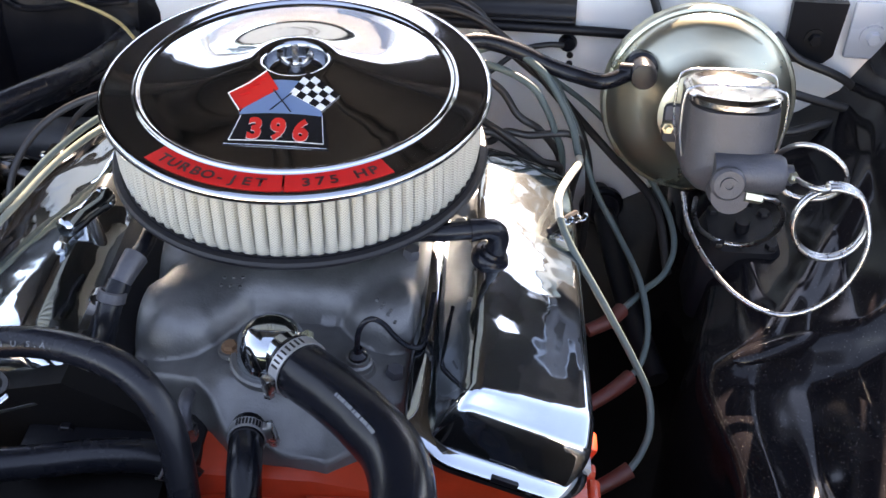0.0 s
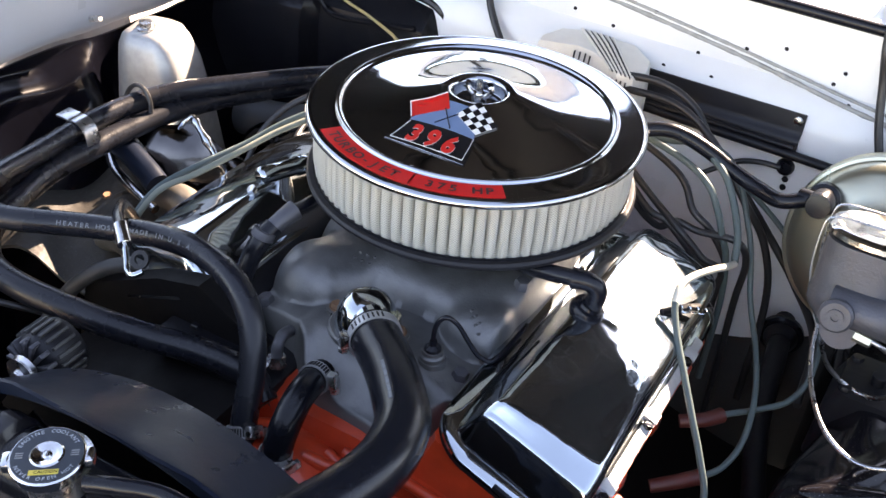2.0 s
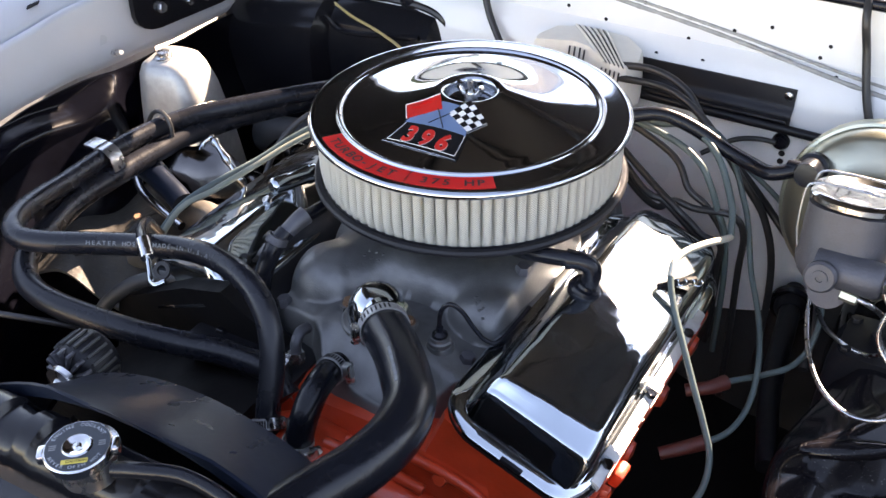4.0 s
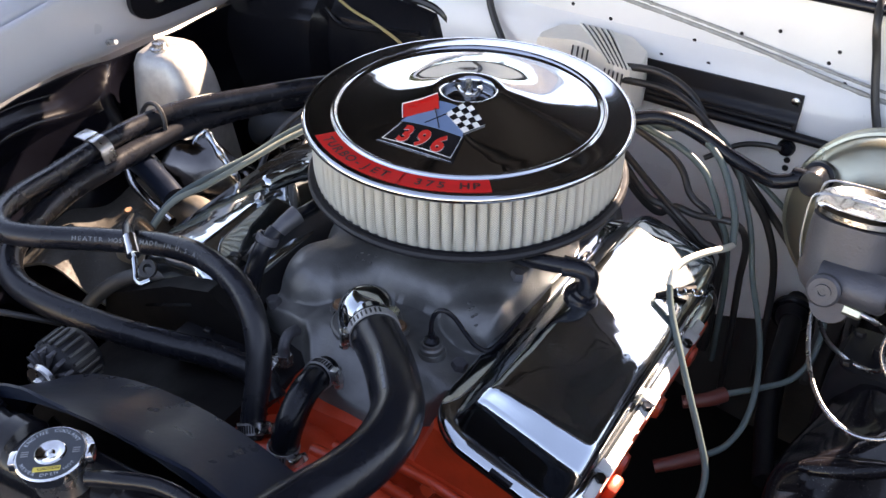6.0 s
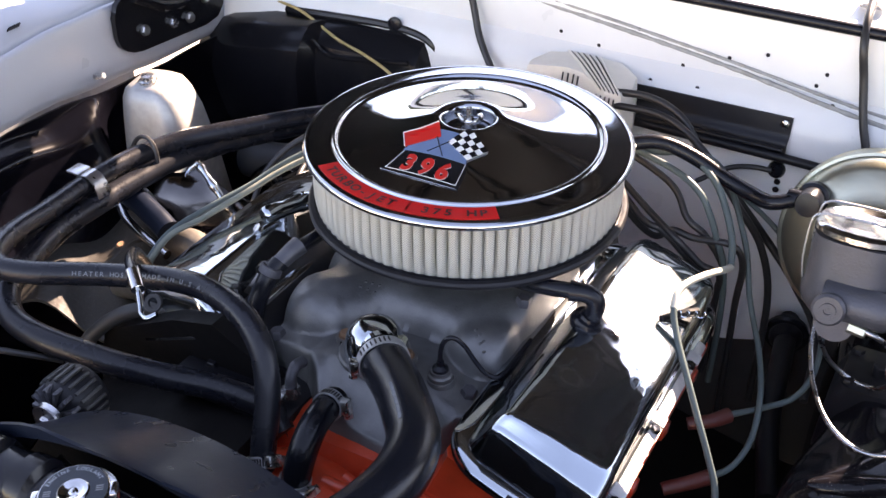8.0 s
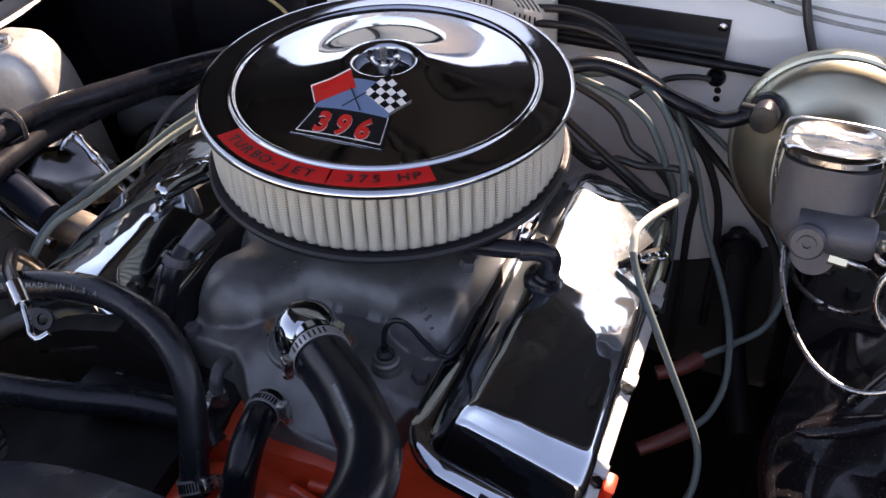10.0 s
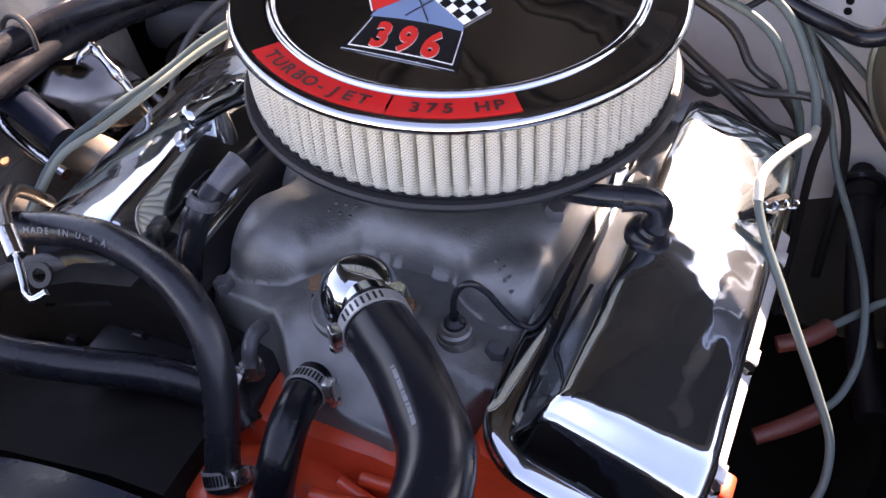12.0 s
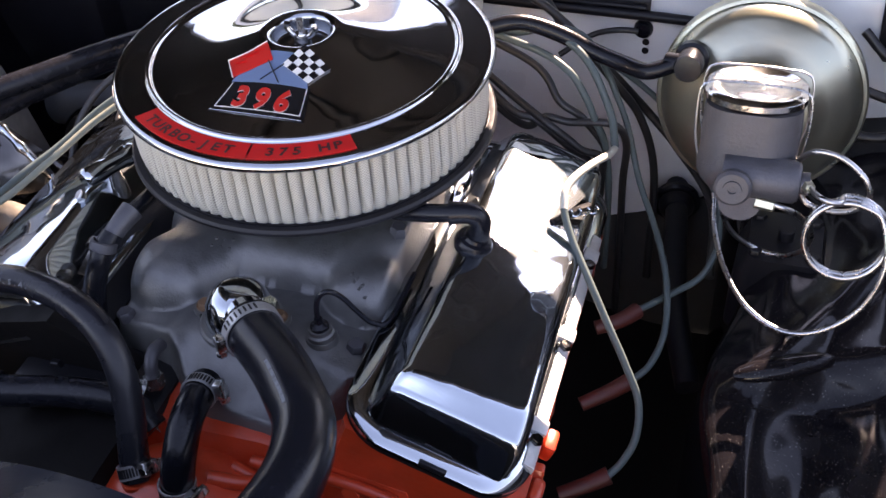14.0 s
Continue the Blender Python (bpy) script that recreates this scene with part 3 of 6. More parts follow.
# radiator cap
TC = Matrix.Translation(CAP + Vector((0.002, -0.006, 0))) @ pose(0, 0, 0, 3, -3, 36) @ Matrix.Scale(0.76, 4)
cap = part("cap", lathe([(0.030, -0.012), (0.033, -0.010), (0.0345, -0.002), (0.0345, 0.0015), (0.033, 0.003), (0.012, 0.0032)], TC, 48), CHROME_SOFT, radiator, "black and silver filler cap with warning print")
for a in (0, 180):
    part("ear", box(0.030, 0.041, -0.009, 0.009, -0.010, 0.002, 0.003, TC @ pose(0, 0, 0, 0, 0, a)), CHROME_SOFT, cap)
part("print_ring", lathe([(0.0155, 0.0036), (0.0320, 0.0036), (0.0320, 0.0030), (0.0155, 0.0030)], TC, 48, close=True), CAPFACE, cap)
part("centre_rivet", lathe([(0.0155, 0.0040), (0.0140, 0.0052), (0.0095, 0.0045), (0.0075, 0.003), (0.0045, 0.0030), (0.003, 0.0044), (0, 0.0046)], TC, 32), CHROME_SOFT, cap)


def on_arc(body, size, radius, centre_deg, mat, flip=False, spread=1.0):
    """Letters one by one round the cap."""
    step = math.degrees(size * 0.82 / radius) * spread
    bms = []
    for i, ch in enumerate(body):
        if ch == " ":
            continue
        k = i - (len(body) - 1) / 2
        a = centre_deg + (k * step if flip else -k * step)
        m = TC @ pose(0, 0, 0, 0, 0, a) @ pose(radius, 0, 0.0040, 0, 0, 90 if flip else -90)
        bms.append(letters(ch, size, lambda x, y, m=m: tuple(m @ Vector((x, y - size * 0.35, 0)))))
    return merge(*bms)


part("print_ring", on_arc("ENGINE COOLANT", 0.0058, 0.0275, 92, CAPPRINT), CAPPRINT, cap, "silver lettering")
part("print_ring", on_arc("NEVER OPEN HOT", 0.0054, 0.0282, -92, CAPPRINT, True), CAPPRINT, cap, "silver lettering")
part("caution_label", box(-0.013, 0.013, -0.0235, -0.0178, 0.0036, 0.0040, 0, TC), YELLOW, cap, "yellow caution label")
part("caution_print", letters("CAUTION", 0.0046, lambda x, y: tuple(TC @ Vector((x + 0.002, y - 0.0222, 0.0043)))), LIDBLACK, cap)
for sx in (-1, 1):
    part("print_bar", merge(*[box(sx * 0.0245 - 0.0035, sx * 0.0245 + 0.0035, -0.003 + k * 0.0026, -0.0018 + k * 0.0026, 0.0036, 0.0039, 0, TC) for k in range(3)]), PRINT, cap)

# ---- engine ----
block = thing("engine_block", "orange painted engine block with water pump", "engine block", (0, -0.05, 0.40))


def block_sec(y, w, top):
    return [(-w, y, 0.42), (w, y, 0.42), (w * 1.05, y, 0.60), (w * 0.92, y, top - 0.02), (0.085, y, top), (0.05, y, top + 0.006), (-0.05, y, top + 0.006), (-0.085, y, top), (-w * 0.92, y, top - 0.02), (-w * 1.05, y, 0.60)]


part("block", loft([block_sec(-0.300, 0.185, 0.722), block_sec(-0.294, 0.195, 0.735), block_sec(-0.27, 0.20, 0.742), block_sec(0.05, 0.20, 0.742), block_sec(0.07, 0.19, 0.66), block_sec(0.20, 0.17, 0.60)]), ORANGE, block)
part("timing_cover", lathe([(0, 0.050), (0.06, 0.048), (0.10, 0.034), (0.115, 0.0)], pose(-0.01, -0.298, 0.60, 90, 0, 0), 40), ORANGE, block)
part("water_pump", loft([[(-0.01 + r * math.cos(a) * 1.0, y, 0.690 + r * 0.62 * math.sin(a)) for a in steps(0, 2 * math.pi * 23 / 24, 23)] for y, r in ((-0.30, 0.060), (-0.325, 0.082), (-0.36, 0.080), (-0.378, 0.060), (-0.40, 0.042))]), ORANGE, block)
part("pump_outlet", rod((-0.038, -0.351, 0.690), (-0.039, -0.352, 0.738), 0.013, 20), ORANGE, block)
part("pump_outlet", rod((0.001, -0.354, 0.690), (0.001, -0.354, 0.742), 0.014, 20), ORANGE, block)
part("front_rib", tube([(0.03, -0.312, 0.725), (0.07, -0.318, 0.715), (0.12, -0.315, 0.70)], 0.006, 10), ORANGE, block)
part("front_rib", tube([(0.02, -0.335, 0.735), (0.045, -0.330, 0.730), (0.07, -0.318, 0.722)], 0.007, 10), ORANGE, block)
for x, y, z in ((-0.055, -0.362, 0.712), (0.055, -0.345, 0.705), (0.10, -0.302, 0.690), (0.135, -0.302, 0.715), (0.165, -0.300, 0.690)):
    part("front_bolt", hexbolt((x, y, z), (0, -1, 0.35), 0.0085, 0.008), ORANGE, block)
part("casting_ridge", tube([(0.045, -0.305, 0.728), (0.090, -0.304, 0.728), (0.135, -0.303, 0.722), (0.175, -0.301, 0.705), (0.192, -0.300, 0.66)], 0.0055, 10), ORANGE, block)
part("pump_neck", tube([(0.030, -0.345, 0.705), (0.065, -0.338, 0.695), (0.100, -0.322, 0.680), (0.120, -0.305, 0.660)], lambda t: 0.024 - 0.006 * t, 16), ORANGE, block)
part("front_plug", lathe([(0, 0.004), (0.016, 0.004), (0.018, 0), (0.02, 0)], pose(0.15, -0.301, 0.64, 90, 0, 0), 24), ORANGE, block)


COVER_ROWS = [(0.0125, 0.036, 0.004, 0.90), (0.0135, 0.031, 0.009, 0.88), (0.016, 0.026, 0.020, 0.85), (0.0195, 0.0215, 0.034, 0.82), (0.0215, 0.0198, 0.0414, 0.80), (0.0230, 0.0192, 0.0446, 0.79), (0.0252, 0.0187, 0.0460, 0.785),
              (0.028, 0.018, 0.0474, 0.78), (0.038, 0.017, 0.0524, 0.76), (0.045, 0.0165, 0.0560, 0.745), (0.050, 0.016, 0.0577, 0.735), (0.056, 0.016, 0.0584, 0.72), (0.08, 0.016, 0.0590, 0.71), (0.13, 0.016, 0.0588, 0.70), (0.20, 0.016, 0.0565, 0.70), (0.30, 0.016, 0.0535, 0.70)]
COVER_END = [(0.095, 0.016, 0.0515, 0.70), (0.060, 0.0165, 0.0500, 0.69), (0.042, 0.018, 0.0480, 0.68), (0.032, 0.021, 0.0440, 0.68), (0.0255, 0.0245, 0.0375, 0.70), (0.0215, 0.028, 0.0270, 0.74), (0.0190, 0.031, 0.0150, 0.78), (0.0175, 0.034, 0.0040, 0.82)]


def valve_cover_shell(tv, W, L):
    """Stamped chrome cover: low front step with a ridge, a slanting bevel that narrows inwards, then the crowned and dented top."""
    rows = COVER_ROWS + [(L - d, i, h, t) for d, i, h, t in COVER_END]
    stations = sorted(set([r[0] for r in rows] + steps(0.058, L - 0.10, 36)))

    def sec(d):
        inset, h, top = (lerp([(r[0], r[k]) for r in rows], d) for k in (1, 2, 3))
        hi = W / 2 - inset
        ht = hi * top
        cl = min(0.011, h * 0.38)
        co = min(0.012, h * 0.36)
        ho, to = hi - 0.008, ht + 0.004
        out = [(-hi, 0.0), (-hi + (hi - ht) * 0.22, h * 0.30), (-hi + (hi - ht) * 0.62, h * 0.72)]
        for k in range(7):
            a = math.pi * (0.86 - 0.36 * k / 6)
            out.append((-ht + cl * math.cos(a) + cl * 0.6, h - cl + cl * math.sin(a)))
        x0, x1 = -ht + 1.4 * cl, to - 1.1 * co
        for k in range(15):
            out.append((x0 + (x1 - x0) * (k + 0.5) / 15, h))
        for k in range(9):
            a = math.pi * (0.5 - 0.42 * k / 8)
            out.append((to + co * math.cos(a) - co * 0.85, h - co + co * math.sin(a)))
        out += [(ho - (ho - to) * 0.55, h * 0.52), (ho - (ho - to) * 0.22, h * 0.24), (ho, 0.0)]
        ring = []
        for x, z in out:
            s = x / (W / 2)
            k = z / h if h > 0.03 else 0.0
            y = d - (0.38 - 0.52 * s) * max(0.0, min(0.0248, d - 0.0252)) * ease(0.125, 0.056, d) * k ** 2
            y += 0.0007 * noise.noise(Vector((x * 60, 1.5, 0))) * ease(0.030, 0.045, d) * ease(0.070, 0.050, d) * k
            crown = 0.0042 * max(0.0, 1 - (x / (ht if x < 0 else to)) ** 2) * ease(0.052, 0.11, d)
            dent = 0.0030 * math.exp(-((x - 0.012) / 0.030) ** 2 - ((d - 0.105) / 0.032) ** 2) + 0.0016 * math.exp(-((x + 0.028) / 0.018) ** 2 - ((d - 0.145) / 0.030) ** 2)
            dent += 0.0020 * math.exp(-((x - 0.030) / 0.011) ** 2 - ((d - 0.125) / 0.040) ** 2) + 0.0014 * math.exp(-((x + 0.026) / 0.014) ** 2 - ((d - 0.125) / 0.022) ** 2)
            dent -= 0.0012 * math.exp(-((x - 0.020) / 0.014) ** 2 - ((d - 0.165) / 0.022) ** 2)
            ring.append(tuple(tv @ Vector((x, y - L / 2, z + (crown - dent) * k ** 2))))
        return ring
    return loft([sec(d) for d in stations], True, True)


def rounded_rect(w, l, r, n=8):
    pts = []
    for cx, cy, a0 in ((w - r, l - r, 0), (-(w - r), l - r, 90), (-(w - r), -(l - r), 180), (w - r, -(l - r), 270)):
        for k in range(n + 1):
            a = radians(a0 + 90 * k / n)
            pts.append((cx + r * math.cos(a), cy + r * math.sin(a)))
    return pts


def build_valve_cover(tv, W, L, label):
    at = tv @ Vector((0, 0, 0))
    th = thing("valve_cover", label, "valve cover", tuple(at))
    part("shell", valve_cover_shell(tv, W, L), CHROME_WAVY, th, "", 50)
    lo, mid, ins, inn = ([(x if x < 0 else x * 0.886, y) for x, y in rounded_rect(W / 2 - d, L / 2 - d, 0.046 - d * 0.9, 10)] for d in (0.0, 0.0015, 0.009, 0.0155))
    flange = loft([[tuple(tv @ Vector((x, y, z))) for x, y in ring] for ring, z in ((lo, -0.004), (lo, -0.0005), (mid, 0.0012), (ins, 0.0050), (inn, 0.0055), (inn, 0.003))], True, True)
    part("flange", flange, CHROME, th)
    part("gasket", loft([[tuple(tv @ Vector((x * 0.995, y * 0.997, z))) for x, y in lo] for z in (-0.009, -0.0042)]), SATINBLACK, th)
    part("notch", box(-0.012, 0.012, -L / 2 - 0.0006, -L / 2 + 0.004, -0.003, 0.0030, 0.001, tv), SATINBLACK, th)
    xo = W / 2 * 0.886
    part("rail", loft([[tuple(tv @ Vector((x, y, z))) for x, z in ((xo - 0.0095, 0.0030), (xo - 0.0095, 0.0066), (xo - 0.0015, 0.0056), (xo + 0.0008, 0.0040), (xo + 0.0008, -0.0030))] for y in steps(-L / 2 + 0.040, L * 0.30, 14)]), PLATED, th, "rough bright plated rail")
    for y in (-L * 0.345, -L * 0.08, L * 0.19):
        part("bolt", hexbolt(tv @ Vector((xo - 0.005, y, 0.006)), tv.to_3x3() @ Vector((0, 0, 1)), 0.0058, 0.0050), DARKCHROME, th, "dark hexagonal bolt")
        part("bolt_tab", box(xo - 0.013, xo + 0.002, y + 0.008, y + 0.024, 0.0045, 0.0085, 0.001, tv), PLATED, th)
    return th


def build_head(tv, W, L, label, inner=1.0):
    at = tv @ Vector((0, 0, -0.09))
    th = thing("cylinder_head", label, "cylinder head", tuple(at))
    secs = []
    for y, k in ((-L / 2 + 0.004, 0.90), (-L / 2 + 0.012, 0.96), (L / 2 - 0.060, 0.96), (L / 2 - 0.052, 0.9)):
        secs.append([tuple(tv @ Vector((x * k, y, z))) for x, z in ((-W / 2 * inner, -0.10), (W / 2 * 0.86, -0.10), (W / 2 * 1.05, -0.06), (W / 2 * 1.03, -0.02), (W / 2, -0.0095), (-W / 2 * inner, -0.0095))])
    part("casting", loft(secs), ORANGE, th)
    for i in range(4):
        y = -L * 0.36 + i * L * 0.24
        part("plug_boss", lathe([(0, 0.012), (0.012, 0.010), (0.016, 0.0)], tv @ pose(W / 2 * 0.98, y, -0.064, 0, 80, 0), 18), ORANGE, th)
    for y in (-L * 0.43, -L * 0.30):
        part("casting_lug", box(W / 2 * 0.98, W / 2 * 1.12, y - 0.012, y + 0.012, -0.028, -0.008, 0.004, tv), ORANGE, th)
    part("head_bolt", hexbolt(tv @ Vector((W / 2 - 0.002, -L / 2 + 0.05, -0.014)), tv.to_3x3() @ Vector((1, 0, 0.3)), 0.008, 0.008), ORANGE, th)
    return th


TVR = pose(0.207, -0.080, 0.763, 0, 22, 0) @ pose(0, -0.22, 0, -2.6, 0, 0) @ pose(0, 0.22, 0)
TVL = pose(-0.226, -0.044, 0.765, 0, 22, 180) @ pose(0, 0.218, 0, 2.6, 0, 0) @ pose(0, -0.218, 0)
build_valve_cover(TVR, 0.176, 0.440, "polished chrome valve cover with a hose grommet")
build_valve_cover(TVL, 0.172, 0.436, "polished chrome valve cover with a breather tube")
build_head(TVR, 0.170, 0.430, "orange painted cylinder head under a chrome cover")
build_head(TVL, 0.166, 0.400, "orange painted cylinder head under a chrome cover", 0.55)


# intake manifold: plenum, two runners and a shelf blended into one casting
def capsule(x, y, a, b, r, base, h, power=2.0):
    """Height of a rounded bar from a to b."""
    p, q, s = Vector((x, y)), Vector(a), Vector(b)
    t = max(0.0, min(1.0, (p - q).dot(s - q) / (s - q).length_squared))
    d = (p - q - (s - q) * t).length / r
    return base + h * (1 - d ** power) ** (1 / power) if d < 0.999 else base - 0.06 * min(1.0, (d - 0.999) * 2)


def manifold_z(x, y):
    k = 0.0042
    plenum = capsule(x, y, (-0.028, -0.040), (0.040, -0.040), 0.116, 0.770, 0.061, 3.0)
    left = capsule(x, y, (-0.030, -0.080), (-0.084, -0.158), 0.050, 0.766, 0.055, 2.6)
    right = capsule(x, y, (0.050, -0.070), (0.094, -0.138), 0.042, 0.760, 0.055, 2.8)
    rear_l = capsule(x, y, (-0.03, 0.0), (-0.10, 0.10), 0.046, 0.770, 0.052, 2.6)
    rear_r = capsule(x, y, (0.03, 0.0), (0.10, 0.10), 0.046, 0.770, 0.052, 2.6)
    front = lerp([(-0.125, -0.218), (-0.06, -0.234), (-0.042, -0.250), (-0.022, -0.276), (0.02, -0.282), (0.06, -0.285), (0.09, -0.266), (0.115, -0.235)], x)
    shelf = 0.789 - 0.012 * ease(0.03, 0.11, x) - 0.010 * ease(-0.05, -0.12, x)
    shelf -= 0.034 * ease(-0.226, -0.285, y) * ease(-0.055, -0.020, x)
    shelf += 0.006 * math.exp(-((x - 0.004) / 0.044) ** 4 - ((y + 0.212) / 0.036) ** 4)
    shelf += 0.014 * math.exp(-((x + 0.006) / 0.020) ** 2 - ((y + 0.272) / 0.018) ** 2)
    shelf += 0.010 * math.exp(-((x - 0.078) / 0.026) ** 2 - ((y + 0.206) / 0.026) ** 2)
    shelf -= 0.050 * ease(front + 0.004, front - 0.012, y)
    z = sum(math.exp((v - 0.8) / k) for v in (plenum, left, right, rear_l, rear_r, shelf))
    z = 0.8 + math.log(z) * k
    return z + 0.0022 * noise.noise(Vector((x * 34, y * 34, 0))) + 0.0008 * noise.noise(Vector((x * 90, y * 90, 3)))


def manifold_f(u, v):
    x = u * 0.129
    z = manifold_z(x, v)
    edge = ease(0.90, 1.0, abs(u))
    return (x + 0.003 * u * edge, v, z - 0.050 * edge ** 2)


manifold = thing("intake_manifold", "cast aluminium intake manifold with casting marks", "intake manifold", (0, -0.08, 0.742))
part("casting", sheet(manifold_f, steps(-1, 1, 120), steps(-0.2985, -0.16, 90) + steps(-0.157, 0.16, 70)), CASTALU, manifold, "", 60)
for cx, cy, nrow, rot in ((-0.050, -0.138, 2, 10), (0.088, -0.148, 2, -35)):
    for i in range(nrow):
        for j in range(3):
            x = cx + 0.008 * j * math.cos(radians(rot)) - 0.008 * i * math.sin(radians(rot))
            y = cy + 0.008 * j * math.sin(radians(rot)) - 0.008 * i
            part("casting_mark", box(-0.0013, 0.0013, -0.0024, 0.0024, -0.001, 0.0008, 0.0004, pose(x, y, manifold_z(x, y), -12, 10 if cx > 0 else 0, rot + 20)), CASTALU, manifold)
for x, y in ((-0.112, -0.215), (0.108, -0.204), (0.112, -0.09), (0.112, -0.02)):
    z = manifold_z(x, y) - 0.002
    part("manifold_bolt", hexbolt((x, y, z - 0.001), (0.15 if x > 0 else -0.15, 0, 1), 0.0085, 0.010), CASTIRON, manifold)
# added black plate: stands for the dark of the recess under the casting
part("recess_shade", box(-0.20, -0.046, -0.300, -0.225, 0.735, 0.752, 0.006), SATINBLACK, manifold, "black plate added for the shade in the front recess")
part("side_gasket", loft([[(-0.124, y, 0.745), (-0.124, y, 0.776), (-0.142, y, 0.790), (-0.168, y, 0.796), (-0.182, y, 0.790), (-0.182, y, 0.745)] for y in (-0.235, -0.225, -0.1, 0.15)]), SATINBLACK, manifold, "dark gasket edge along the valley")
part("carburettor", box(-0.06, 0.06, -0.075, 0.085, 0.81, 0.868, 0.008), CASTSILVER, manifold, "cast carburettor body under the air cleaner")
part("distributor", lathe([(0.0, 0.882), (0.04, 0.878), (0.05, 0.86), (0.055, 0.80), (0.045, 0.79), (0.03, 0.72)], pose(0.0, 0.235, 0.0), 28), SATINBLACK, manifold, "black distributor cap")

# thermostat housing
thermo = thing("thermostat_housing", "chrome thermostat housing bolted to the manifold", "thermostat housing", (-0.004, -0.212, 0.805))
TH = Vector((0.006, -0.212, 0.803))
out_dir = Vector((0.72, -0.69, 0.02)).normalized()
part("dome", lathe([(0.031, -0.006), (0.0305, 0.006), (0.028, 0.019), (0.022, 0.029), (0.013, 0.0345), (0, 0.036)], Matrix.Translation(TH), 40), CHROME, thermo)
part("outlet", rod(TH + Vector((0, 0, 0.014)), TH + Vector((0, 0, 0.014)) + out_dir * 0.05, 0.020, 28), CHROME, thermo)
part("base_flange", lathe([(0, 0), (0.036, 0), (0.037, 0.002), (0.037, 0.006), (0.035, 0.008), (0, 0.008)], Matrix.Translation(TH - Vector((0, 0, 0.008))), 32), CASTALU, thermo)
part("stud", merge(rod((0.0365, -0.207, 0.80), (0.0360, -0.209, 0.826), 0.0036, 12), hexbolt((0.0362, -0.2085, 0.821), (-0.05, -0.1, 1), 0.0062, 0.0060)), GOLD, thermo, "brassy stud and nut")
for bx, by in ((0.033, 0.008), (-0.038, 0.006)):
    c = TH + Vector((bx, by, -0.006))
    part("ear", lathe([(0, 0), (0.0105, 0), (0.0105, 0.005), (0, 0.005)], Matrix.Translation(c), 20), CASTALU, thermo)
    part("bolt", merge(hexbolt(c + Vector((0, 0, 0.005)), (0, 0, 1), 0.0064, 0.0055), lathe([(0, 0), (0.0078, 0), (0.0078, 0.0012), (0, 0.0012)], Matrix.Translation(c + Vector((0, 0, 0.005))), 16)), BOLTRUST, thermo)
part("skirt", loft([[tuple(TH + Vector((x * k, y * k, z))) for x, y in ((-0.049, 0.010), (-0.047, -0.002), (-0.036, -0.022), (-0.024, -0.034), (-0.010, -0.038), (0.020, -0.030), (0.036, -0.010), (0.049, 0.004), (0.048, 0.014), (0.030, 0.024), (0.0, 0.031), (-0.030, 0.024), (-0.044, 0.018))] for z, k in ((-0.007, 0.84), (-0.006, 0.86), (-0.0025, 0.86), (-0.0015, 0.84), (0.0005, 0.60))]), CHROME, thermo, "chrome bolted skirt", 30)

# temperature sender with its lead
sender = thing("temperature_sender", "hexagonal temperature sender with a black lead", "sensor", (0.078, -0.206, 0.775))
part("boss", lathe([(0.018, 0.755), (0.0150, 0.788), (0.0135, 0.7915), (0, 0.7915)], pose(0.078, -0.206, 0), 24), CASTALU, sender)
part("hex", lathe([(0.0125, 0.790), (0.0125, 0.796), (0.0105, 0.7975), (0.0100, 0.801), (0, 0.802)], pose(0.078, -0.206, 0), 24), CASTALU, sender)
part("cap", lathe([(0.0085, 0.80), (0.008, 0.804), (0.004, 0.807), (0.0036, 0.812), (0, 0.812)], pose(0.078, -0.206, 0), 16), RUBBER, sender)
part("lead", tube([(0.0775, -0.206, 0.806), (0.0785, -0.206, 0.826), (0.083, -0.205, 0.839), (0.0905, -0.202, 0.8425), (0.099, -0.196, 0.832), (0.109, -0.190, 0.811), (0.120, -0.186, 0.797), (0.132, -0.178, 0.796), (0.136, -0.12, 0.80)], 0.0025, 10), RUBBER, sender)

# ---- air cleaner ----
ac = thing("air_cleaner", "round chrome air cleaner with a white pleated filter", "air cleaner", (0, 0, 0.866))
LID = [(p.x, p.y) for p in spline([(0.0235, 0.9515, 0), (0.0258, 0.9530, 0), (0.0266, 0.9580, 0), (0.0272, 0.9630, 0), (0.0292, 0.9662, 0), (0.0325, 0.9677, 0), (0.0370, 0.9673, 0), (0.0440, 0.9652, 0), (0.055, 0.9617, 0), (0.070, 0.9571, 0), (0.085, 0.9530, 0), (0.100, 0.9499, 0), (0.118, 0.9472, 0), (0.130, 0.9459, 0), (0.1385, 0.9451, 0)], 4)]
LID = [(0.0, 0.9512)] + LID + [(0.1400, 0.9451), (0.1405, 0.9452)]
RIM = [(0.1405, 0.9452), (0.1412, 0.9464), (0.1422, 0.9482), (0.1438, 0.9490), (0.1454, 0.9482), (0.1464, 0.9466), (0.1470, 0.9450)]
EDGE = [(0.1470, 0.9450), (0.1474, 0.94485), (0.1490, 0.9448), (0.158, 0.9448), (0.1690, 0.9448), (0.1705, 0.9449), (0.1725, 0.9451), (0.1755, 0.9440), (0.1778, 0.9412), (0.1780, 0.9385), (0.1765, 0.9362), (0.1735, 0.9355), (0.1720, 0.9352), (0.1700, 0.9352)]


def lid_z(x, y):
    return lerp(LID + EDGE[:7], math.hypot(x, y))


